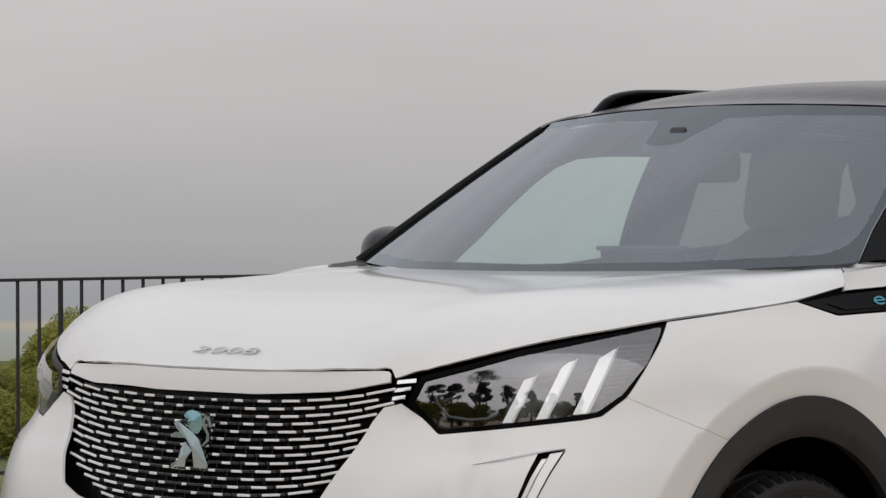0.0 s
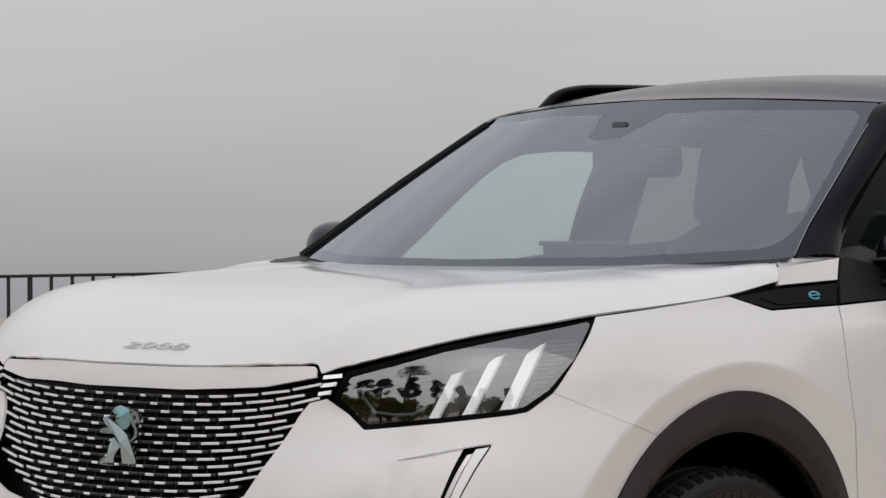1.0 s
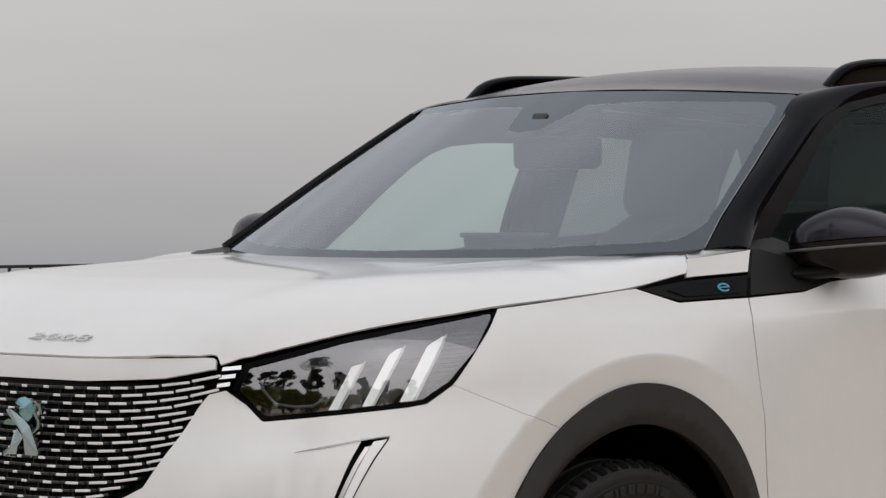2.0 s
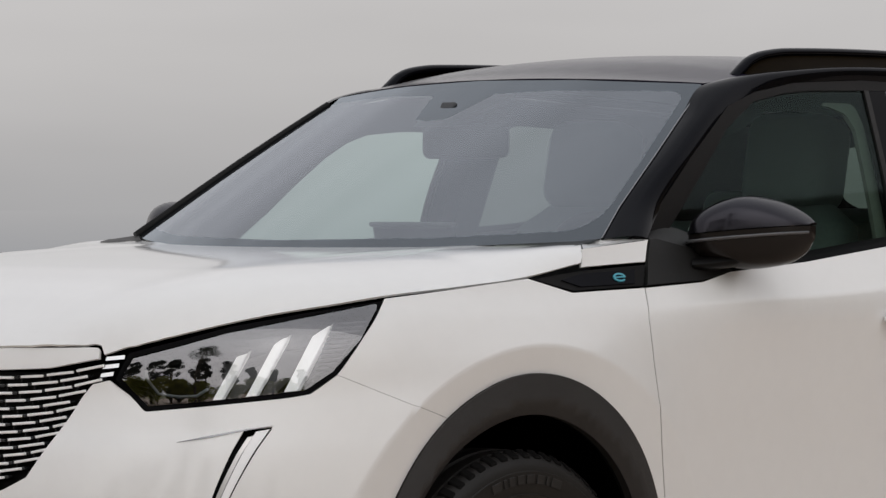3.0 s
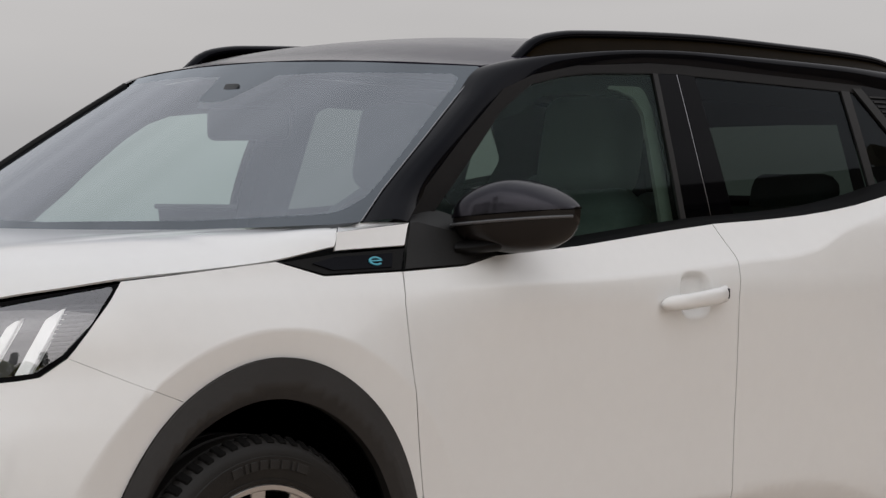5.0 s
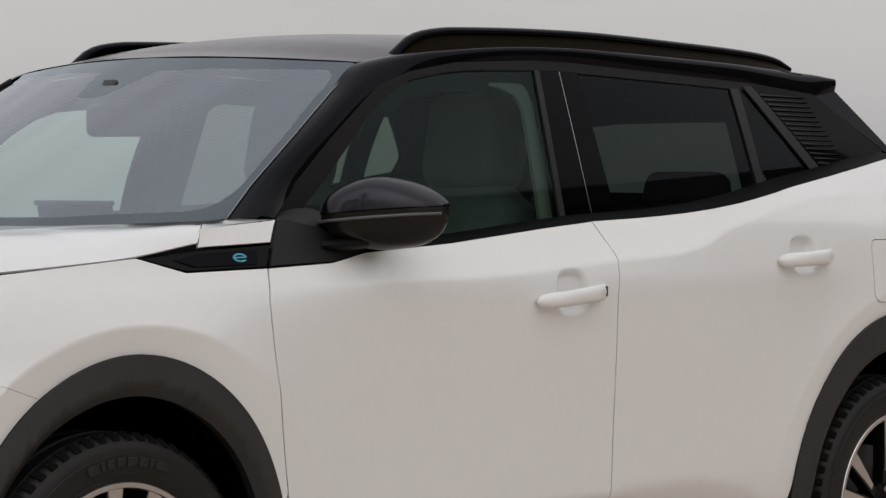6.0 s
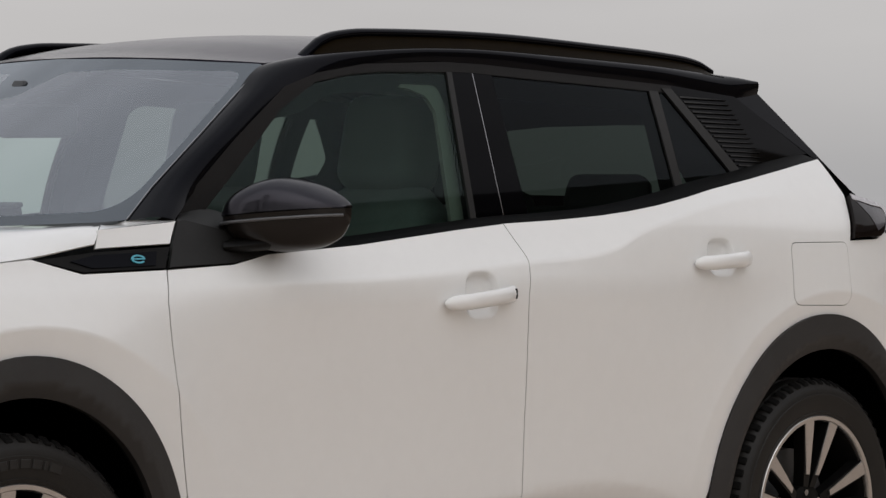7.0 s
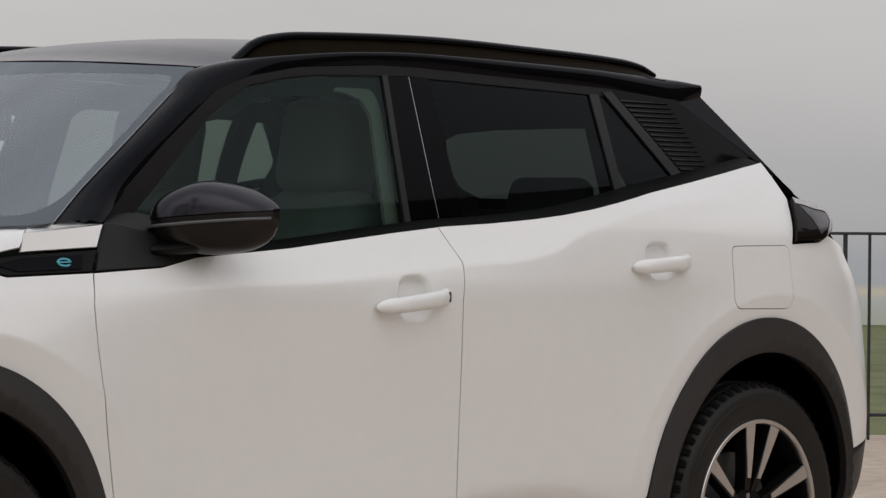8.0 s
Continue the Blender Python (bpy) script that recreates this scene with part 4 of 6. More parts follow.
grille = panel("grille", both_ways([(0.0, 0.838), (0.3, 0.842), (0.50, 0.862), (0.515, 0.83), (0.50, 0.72), (0.46, 0.6), (0.40, 0.5), (0.0, 0.48)]), grille_at, SATIN, car, "black grille with bright dashes that widen towards its sides", off=-0.016, lip=0, step=0.04)
GRILLE_EDGE = curve((0.56, 0.10), (0.60, 0.24), (0.646, 0.37), (0.71, 0.412), (0.775, 0.438), (0.84, 0.475))
row = 0
z = 0.8225
while z > 0.575:
    wide = GRILLE_EDGE(z)
    pitch = 0.0675
    for s in (-1, 1):
        k = 0
        while True:
            y0 = (k + (0.0 if row % 2 else 0.5)) * pitch
            k += 1
            if y0 > wide:
                break
            y = s * y0
            if y0 == 0 and s > 0:
                continue
            rise = 0.004 * (y / 0.3) ** 2 + 0.024 * min(1, wide / 0.42) * (y0 / wide) ** 4
            share = min(0.96, 0.17 + 0.75 * (y0 / 0.33) ** 1.3)
            zz = z + rise
            if zz > 0.842 + 0.10 * max(0, abs(y) - 0.2) or y0 > GRILLE_EDGE(zz):
                continue
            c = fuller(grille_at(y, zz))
            t = math.atan2(0.54 * y, 1)
            m = Matrix.Translation(c + Vector((-0.002, 0, 0))) @ Matrix.Rotation(-t, 4, "Z") @ Matrix.Rotation(math.copysign(math.atan(0.025 * abs(y) + 0.096 * min(1 / wide, 1 / 0.42) * (y0 / wide) ** 3), y) if y0 else 0, 4, "X")
            bm = bmesh.new()
            box(bm, (0.016, pitch * 0.985, 0.0062), (0.004, 0, 0), None, 0.0012, 1)
            o = part("grille_slat", bm, GRILLE_BLACK, grille)
            o.matrix_basis = m
            bm = bmesh.new()
            box(bm, (0.010, 0.0028, 0.0150), (0.007, pitch * 0.5, -0.0076), None, 0.0006, 1)
            o = part("grille_joint", bm, GRILLE_BLACK, grille)
            o.matrix_basis = m
            bm = bmesh.new()
            box(bm, (0.004, pitch * share, 0.0050), (-0.005, 0, 0.0), None, 0.0009, 1)
            o = part("grille_dash", bm, SILVER, grille, "bright silver dash")
            o.matrix_basis = m
    z -= 0.0150
    row += 1
# bright stripes that lead from the grille to the lamps
for s in (1, -1):
    for k in range(3):
        zz = 0.872 - 0.0155 * k
        pts = [(s * (0.412 - 0.004 * k), zz), (s * (0.462 - 0.012 * k), zz + 0.004), (s * (0.462 - 0.012 * k), zz - 0.0035), (s * (0.410 - 0.004 * k), zz - 0.007)]
        panel("grille_stripe", pts, front, CHROME, car, "bright chrome stripe", off=0.0, scale=0.9, gap=0, lip=0.008, step=0.02)
    # dark sheet behind the stripes, in place of the shade between them
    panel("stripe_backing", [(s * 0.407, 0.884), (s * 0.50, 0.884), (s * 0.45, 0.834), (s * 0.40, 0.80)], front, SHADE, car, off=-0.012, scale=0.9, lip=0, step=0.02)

# emblem: a plain upright shape of slanted bars in pale blue metal
emblem = new("emblem")
emblem.parent = car
emblem.location = grille_at(0, 0.735) + Vector((-0.022, 0, 0))
emblem["label"] = "pale blue metal emblem with bright edges"
RAW = (
    [(540, 292), (553, 272), (578, 264), (604, 272), (622, 285), (628, 330), (620, 360), (603, 380), (580, 372), (560, 345), (556, 318), (565, 310), (548, 302)],
    [(492, 324), (510, 317), (545, 343), (585, 376), (610, 408), (634, 480), (650, 532), (640, 556), (586, 549), (590, 530), (614, 516), (598, 484), (578, 458), (558, 420), (538, 384), (505, 350)],
    [(545, 415), (577, 458), (548, 500), (540, 552), (476, 545), (480, 522), (508, 512), (525, 450)],
    [(480, 394), (484, 376), (505, 368), (530, 374), (545, 398), (520, 398)],
    [(618, 440), (643, 408), (645, 382), (627, 345), (625, 312), (640, 288), (660, 300), (670, 345), (657, 350), (650, 318), (641, 306), (637, 334), (656, 378), (656, 413), (628, 438)],
)
SHAPES = [[((562 - u) * 0.000633, (429 - v + (u - 562) * 0.07) * 0.000412) for u, v in shape] for shape in RAW]
for k, pts in enumerate(SHAPES):
    for thin, dep, mt, nm in ((0.0, 0.0, CHROME, "emblem_edge"), (0.0022, -0.0012, BLUE_METAL if k == 0 else GREY_METAL, "emblem_face")):
        bm = bmesh.new()
        f = bm.faces.new([bm.verts.new((dep, py, pz)) for py, pz in pts])
        if thin:
            bmesh.ops.inset_region(bm, faces=[f], thickness=thin)
            bmesh.ops.delete(bm, geom=[g for g in bm.faces if g is not f], context="FACES")
            if k < 3:
                top = bmesh.ops.poke(bm, faces=[f])["verts"][0]
                top.co.x -= 0.0028
        else:
            ex = bmesh.ops.extrude_face_region(bm, geom=[f])
            bmesh.ops.translate(bm, verts=[v for v in ex["geom"] if isinstance(v, bmesh.types.BMVert)], vec=(0.008, 0, 0))
        part(nm, bm, mt, emblem)
bm = bmesh.new()
box(bm, (0.016, 0.03, 0.05), (0.014, -0.01, 0), None, 0.002, 1)
part("emblem_mount", bm, SATIN, emblem)

# chrome digits on the bonnet's front edge
digits = bpy.data.curves.new("badge_digits", "FONT")
digits.body, digits.size, digits.extrude, digits.bevel_depth, digits.offset = "2008", 0.026, 0.0010, 0.0004, -0.0005
digits.align_x, digits.align_y, digits.shear, digits.space_character = "CENTER", "CENTER", 0.18, 1.02
letters = bpy.data.objects.new("badge_digits", digits)
scene.collection.objects.link(letters)
bpy.context.view_layer.update()
flat = bpy.data.meshes.new_from_object(letters.evaluated_get(bpy.context.evaluated_depsgraph_get()))
bpy.data.objects.remove(letters)
wide = max(v.co.x for v in flat.vertices) - min(v.co.x for v in flat.vertices)
up_bonnet = (bonnet(-0.715, 0) - bonnet(-0.742, 0)).normalized()
turn = Matrix((Vector((0, -1, 0)), up_bonnet, Vector((0, -1, 0)).cross(up_bonnet))).transposed().to_4x4()
flat.transform(Matrix.Translation(bonnet(-0.728, 0) + turn.to_3x3() @ Vector((0, 0, 0.003))) @ turn @ Matrix.Diagonal((0.188 / wide, 1, 1, 1)))
flat.materials.append(CHROME)
badge = new("bonnet_badge", flat)
badge.parent = car
badge["label"] = "chrome digits 2008"

# -- lamps --
HEAD = [(0.443, 0.830), (0.470, 0.881, 0.01), (0.60, 0.905), (0.734, 0.931), (0.935, 0.955), (1.158, 0.976), (1.114, 0.905), (1.043, 0.841), (0.967, 0.803, 0.03), (0.719, 0.786), (0.529, 0.774, 0.02)]
IN = [(0.468, 0.832), (0.490, 0.868, 0.01), (0.60, 0.888), (0.734, 0.914), (0.935, 0.941), (1.135, 0.966, 0.006), (1.098, 0.903), (1.030, 0.846), (0.958, 0.813, 0.03), (0.719, 0.796), (0.538, 0.785, 0.02)]
# each claw: its foot's inner corner, its width across and its rake
CLAWS = ((Vector((-0.575, -0.606, 0.790)), Vector((0.014, -0.017, 0.001)), Vector((0.078, -0.006, 0.108))),
         (Vector((-0.539, -0.659, 0.797)), Vector((0.018, -0.016, 0.002)), Vector((0.080, -0.009, 0.117))),
         (Vector((-0.482, -0.702, 0.805)), Vector((0.028, -0.016, 0.002)), Vector((0.085, -0.007, 0.126))))


def slab(pts, deep):
    """A flat plate with the outline pts, its thickness running inwards."""
    bm = bmesh.new()
    f = bm.faces.new([bm.verts.new(p) for p in pts])
    ex = bmesh.ops.extrude_face_region(bm, geom=[f])
    bmesh.ops.translate(bm, verts=[v for v in ex["geom"] if isinstance(v, bmesh.types.BMVert)], vec=deep)
    bmesh.ops.recalc_face_normals(bm, faces=bm.faces)
    return bm


for s in (1, -1):
    lamp = new("headlight")
    lamp.parent = car
    lamp["label"] = "headlight with three slanted white claws behind a clear cover"

    def on(line):
        return [(s * p[0], *p[1:]) for p in line]
    panel("lamp_frame", on(HEAD), front, LAMP_DARK, lamp, "gloss black lamp frame", scale=0.9, holes=(on(IN),), step=0.02, gap=0.001, off=-0.002, lip=0.10)
    panel("housing", on(IN), front, LAMP_HOUSING, lamp, "grey reflector housing", scale=0.9, off=-0.105, lip=0, step=0.03, gap=-0.03)
    panel("dark_lens", on([(0.470, 0.832), (0.492, 0.866), (0.60, 0.884), (0.70, 0.902), (0.735, 0.87), (0.70, 0.80), (0.538, 0.787)]), front, LAMP_DARK, lamp, "dark lens block", scale=0.9, off=-0.085, lip=0.006, step=0.03)
    def flip(p):
        return Vector((p.x, p.y * s, p.z))

    for foot, wide, rake in CLAWS:
        back = flip(Vector((0.016, 0.012, 0.002)))
        part("claw", slab([flip(p) for p in (foot, foot + wide, foot + wide + rake, foot + wide * 0.72 + rake * 0.965, foot + rake * 0.81)], back), LAMP_WHITE, lamp, "milky white light bar")
        # the bright rim down its outer side
        out = Vector((-0.003, -0.0025, 0.0005))
        part("claw_rim", slab([flip(p + out) for p in (foot + wide * 0.80, foot + wide * 1.02, foot + wide * 1.02 + rake * 1.01, foot + wide * 0.84 + rake * 0.985)], back * 0.4), SILVER, lamp, "bright rim of the light bar")
        edge = Vector((0.010, 0.008, 0))
        part("claw_foot", slab([flip(p + edge) for p in (foot - wide * 0.55 - rake * 0.03, foot + wide * 1.05 - rake * 0.03, foot + wide * 1.05 + rake * 0.16, foot + rake * 0.19)], back), LAMP_DARK, lamp)
    u_line = [front(s * a, z) for a, z in ((0.505, 0.846), (0.512, 0.828), (0.545, 0.802), (0.60, 0.797), (0.650, 0.799), (0.680, 0.812))]
    u_line = [p + Vector((0.045, s * 0.03, 0)) for p in u_line]
    part("light_guide", tube(u_line, lambda t: ellipse(0.0028, 0.0028, 8)), GUIDE, lamp, "thin light guide", smooth=60)
    # ribbed reflector at the outer end
    for k in range(13):
        zz = 0.828 + 0.0095 * k
        a0 = 0.985 + 0.0032 * k
        a1 = min(1.03 + (zz - 0.846) * 0.93, 1.125)
        if a1 - a0 > 0.012:
            panel("reflector_rib", on([(a0, zz), (a1, zz + 0.002), (a1, zz + 0.0055), (a0, zz + 0.0035)]), front, GRILLE_BLACK, lamp, scale=0.9, off=-0.020, lip=0.01, step=0.03, gap=0)
    cover = panel("cover", on(IN), lamp_skin, LENS_GLASS, lamp, "clear plastic cover", scale=0.9, off=0.001, lip=0, step=0.025, gap=-0.002)
    cover.visible_shadow = False
    # slanted daytime lamp in the bumper
    fang = new("running_light")
    fang.parent = car
    fang["label"] = "slanted daytime running light in a chrome slot"
    panel("slot", on(lamp_slot), front, LAMP_DARK, fang, scale=0.9, off=-0.022, lip=0, step=0.03, gap=-0.004)
    panel("light_bar", on([(0.885, 0.743), (0.848, 0.739), (0.794, 0.611), (0.764, 0.53), (0.788, 0.528), (0.817, 0.611)]), front, SILVER, fang, "bright silver light bar", scale=0.9, off=-0.001, lip=0.018, step=0.02, gap=0.001)
    panel("light_side", on([(0.846, 0.735), (0.829, 0.733), (0.779, 0.611), (0.750, 0.535), (0.764, 0.53), (0.795, 0.611)]), front, ALLOY, fang, "chrome inner flank", scale=0.9, off=-0.012, lip=0.01, step=0.02, gap=0.001)
    panel("blade", on([(0.640, 0.719), (0.72, 0.730), (0.82, 0.7425), (0.891, 0.7475), (0.82, 0.7395), (0.72, 0.7265)]), front, DARK_CHROME, fang, "thin bright blade", scale=0.9, off=0.0015, lip=0.004, step=0.02, gap=0)

# -- glasshouse --
roof_line = [(0.822, 0.0), (0.842, -0.27), (0.885, -0.48), (0.923, -0.583), (1.1, -0.597), (1.6, -0.606), (2.2, -0.60), (2.53, -0.59), (2.672, -0.583, 0.03), (2.74, -0.40), (2.78, 0.0)]
panel("roof", mirror_y(roof_line), roof, ROOF_BLACK, car, "gloss black roof", step=0.05)
glass_line = [(0.0, 1.062), (-0.4, 1.066), (-0.735, 1.083), (-0.705, 1.150), (-0.660, 1.262), (-0.622, 1.345), (-0.583, 1.427, 0.02), (-0.27, 1.443), (0.0, 1.449)]
screen_rim = [(0.0, 1.080), (-0.4, 1.086), (-0.708, 1.104, 0.05), (-0.645, 1.250), (-0.568, 1.410, 0.06), (-0.25, 1.418), (-0.10, 1.414), (-0.05, 1.355), (0.0, 1.350)]
ws = panel("windscreen", both_ways(screen_rim), screen, WIND_GLASS, car, "hazy windscreen mirroring the grey sky", lip=0, gap=-0.0005)
ws.visible_shadow = False
panel("screen_border", both_ways(glass_line), screen, FRIT, ws, "black printed screen border", lip=0, gap=-0.0005, holes=(both_ways(screen_rim),))
for far in both:
    upper = [screen(-0.737, 1.083), screen(-0.705, 1.150), screen(-0.660, 1.262), screen(-0.622, 1.345), screen(-0.585, 1.427), roof(1.1, -0.597), roof(1.6, -0.606), roof(2.2, -0.60), roof(2.53, -0.59), Vector((2.60, -0.594, 1.453)), Vector((2.676, -0.598, 1.441))]
    lower = [side(0.474, 1.086), glass(0.60, 1.155), glass(0.74, 1.255), glass(0.92, 1.370), glass(1.024, 1.409), glass(1.182, 1.435), glass(1.444, 1.449), glass(1.579, 1.448), glass(1.90, 1.435), glass(2.26, 1.421), glass(2.42, 1.408), glass(2.566, 1.397), glass(2.625, 1.402), glass(2.682, 1.411)]
    ruled("roof_frame", upper, lower, BLACK, car, "gloss black windscreen pillar and roof edge", bulge=0.019, far=far, n=110, m=10, up=1)
    edge_line = [screen(-0.7375, 1.085), screen(-0.706, 1.150), screen(-0.661, 1.262), screen(-0.623, 1.345), screen(-0.586, 1.426)]
    edge_line = [p.lerp(q, t) + Vector((-0.001, -0.001, 0.0025)) for p, q in zip(edge_line, edge_line[1:]) for t in (0.0, 0.25, 0.5, 0.75)]
    if not far:
        part("screen_seal", tube(edge_line, lambda t: ellipse(0.0014, 0.0014, 8)), DARK_CHROME, car, "thin pale seal beside the windscreen", smooth=60)
    if far:
        # the offside pillar shows as a dark rim round the screen
        rim_line = [screen(0.738, 1.080), screen(0.707, 1.150), screen(0.662, 1.262), screen(0.624, 1.345), screen(0.594, 1.408)]
        rim_line = [p + Vector((0.002, 0.003, 0.003)) for p in rim_line]
        path = [rim_line[0].lerp(rim_line[1], 0.0)] + [p.lerp(q, t) for p, q in zip(rim_line, rim_line[1:]) for t in (0.25, 0.5, 0.75, 1.0)]
        part("pillar_trim", tube(path, lambda t: ellipse(0.011, 0.011 * (1 - 0.4 * t), 12)), SATIN, car, "satin black pillar trim", smooth=60)
    outer = [(0.474, 1.088), (0.596, 1.159), (0.735, 1.258), (0.915, 1.375), (1.024, 1.409), (1.182, 1.435), (1.444, 1.449), (1.579, 1.448), (1.90, 1.435), (2.26, 1.421), (2.30, 1.418)]
    inner_e = [(2.29, 1.400), (2.196, 1.403), (1.77, 1.417), (1.605, 1.423), (1.538, 1.426), (1.458, 1.425), (1.225, 1.418), (1.129, 1.409), (1.013, 1.388), (0.888, 1.324), (0.688, 1.170), (0.577, 1.088), (0.50, 1.05)]
    panel("window_frame", outer + inner_e, glass, FRAME, car, "satin grey-black window frame", far=far, lip=0.012, off=0.003, gap=0, step=0.03)
    w = panel("front_window", [(0.50, 1.03), (0.577, 1.088), (0.688, 1.170), (0.888, 1.324), (1.013, 1.388), (1.129, 1.409), (1.225, 1.418), (1.458, 1.425), (1.40, 1.06), (1.03, 1.02)], glass, SIDE_GLASS, car, "green tinted front door window", far=far, lip=0, step=0.06, gap=-0.004)
    w.visible_shadow = False
    panel("window_strip", [(1.446, 1.424), (1.464, 1.424), (1.417, 1.075), (1.398, 1.075)], glass, STRIP, car, "grey strip beside the window", far=far, off=0.005, lip=0.008, gap=0)
    panel("door_pillar", [(1.464, 1.425), (1.537, 1.426), (1.516, 1.080), (1.417, 1.070)], glass, PILLAR, car, "gloss black door pillar", far=far, off=0.003, lip=0.012, gap=0.001)
    panel("pillar_seal", [(1.5375, 1.426), (1.5400, 1.426), (1.519, 1.085), (1.516, 1.085)], glass, DARK_CHROME, car, "pale edge between the doors", far=far, off=0.002, lip=0.004, gap=0, step=0.02)
    panel("door_pillar", [(1.541, 1.426), (1.605, 1.423), (1.605, 1.085), (1.520, 1.080)], glass, PILLAR, car, "gloss black door pillar", far=far, off=0.003, lip=0.012, gap=0.001)
    w = panel("rear_window", [(1.60, 1.423), (1.77, 1.417), (2.20, 1.402), (2.232, 1.13), (1.97, 1.085), (1.60, 1.070)], glass, DARK_GLASS, car, "dark privacy window of the rear door", far=far, lip=0, step=0.06, gap=-0.003)
    w.visible_shadow = False
    panel("window_strip", [(2.197, 1.403), (2.234, 1.402), (2.226, 1.150), (2.194, 1.145)], glass, STRIP, car, "grey strip beside the window", far=far, off=0.005, lip=0.008, gap=0)
    w = panel("quarter_window", [(2.222, 1.406), (2.270, 1.404), (2.480, 1.190), (2.222, 1.140)], glass, DARK_GLASS, car, "small dark corner window", far=far, lip=0, gap=0)
    w.visible_shadow = False
    panel("corner_strip", [(2.252, 1.410), (2.292, 1.410), (2.500, 1.198), (2.462, 1.186)], glass, STRIP, car, "grey strip beside the corner window", far=far, off=0.006, lip=0.01, gap=0)
    cpan = [(2.270, 1.430), (2.50, 1.420), (2.570, 1.400), (2.833, 1.254), (2.505, 1.199)]
    cp = panel("corner_panel", cpan, glass, PILLAR, car, "gloss black ribbed corner panel", far=far, off=0.002, lip=0.01)
    for k in range(15):
        # blades that start at the strip and taper out over the panel
        z = 1.390 - 0.0122 * k
        x0 = 2.318 + (1.390 - z) * 1.02
        x1 = 2.520 + (1.390 - z) * 0.62
        panel("rib", [(x0, z + 0.0022), (x1, z - 0.0035), (x0, z - 0.0022)], glass, STRIP, cp, far=far, off=0.0065, lip=0.005, gap=0, step=0.05)
    panel("tailgate_side", [(2.570, 1.397), (2.684, 1.413), (3.000, 1.160), (2.93, 1.208), (2.840, 1.252)], glass, BLACK, car, "gloss black tailgate edge", far=far, off=0.0, lip=0.012)
    ruled("spoiler_end", [Vector((2.676, -0.597, 1.442)), roof(2.70, -0.50)], [glass(2.684, 1.411), rear_screen(-0.55, 1.415)], BLACK, car, far=far, n=4, m=4, up=1)
    # belt trim between the skin and the glass
    xs = [0.60, 0.69, 0.969, 1.305, 1.468, 1.635, 1.81, 2.01, 2.20, 2.258, 2.444, 2.60, 2.79]
    zs = [0.994, 1.014, 1.031, 1.062, 1.075, 1.083, 1.0945, 1.118, 1.150, 1.160, 1.187, 1.211, 1.238]
    lo = [side(x, z) + Vector((0, 0.001, -0.002)) for x, z in zip(xs, zs)]
    hi = [glass(x, z + 0.017) + Vector((0, -0.006, 0)) for x, z in zip(xs, zs)]
    ruled("belt_trim", lo, hi, SEAL, car, "black trim strip under the windows", bulge=0.004, far=far, n=70, m=4)
    # blade on the wing, with a smooth inlay and a round mark
    blade = panel("wing_blade", [(0.096, 1.009), (0.21, 0.982, 0.01), (0.417, 0.988), (0.446, 1.034), (0.25, 1.024)], side, SATIN, car, "black blade trim on the front wing", far=far, off=-0.001)
    panel("blade_inlay", [(0.185, 1.004), (0.235, 0.990), (0.392, 0.994), (0.405, 1.022), (0.25, 1.016)], side, BLACK, blade, "gloss black inlay", far=far, off=0.002, lip=0.003, gap=0, step=0.02)
    if not far:
        ring = [(0.352 + 0.018 * math.cos(radians(a)), 1.006 + 0.0088 * math.sin(radians(a))) for a in range(20, 330, 20)]
        ring += [(0.352 + 0.013 * math.cos(radians(a)), 1.006 + 0.0055 * math.sin(radians(a))) for a in range(320, 10, -20)]
        panel("blade_mark", ring, side, BLUE_PAINT, blade, "cyan open ring mark", off=0.005, lip=0.003, gap=0, step=0.02)
        panel("blade_mark", [(0.339, 1.0048), (0.369, 1.0055), (0.369, 1.0080), (0.339, 1.0073)], side, BLUE_PAINT, blade, "cyan bar of the mark", off=0.005, lip=0.003, gap=0, step=0.02)
    # mirror foot and sail
    sail = [(0.450, 1.036), (0.424, 0.989), (0.59, 0.996), (0.70, 1.016), (0.62, 1.06), (0.50, 1.086), (0.478, 1.084)]
    panel("mirror_foot", sail, side, STRIP, car, "dark plastic mirror foot", far=far, off=0.002, lip=0.01, gap=0.001)
    ruled("sail_panel", [side(0.478, 1.084), side(0.55, 1.075), side(0.66, 1.03), side(0.74, 1.02)], [glass(0.53, 1.10), glass(0.60, 1.11), glass(0.68, 1.09), glass(0.76, 1.045)], STRIP, car, far=far, n=12, m=3)
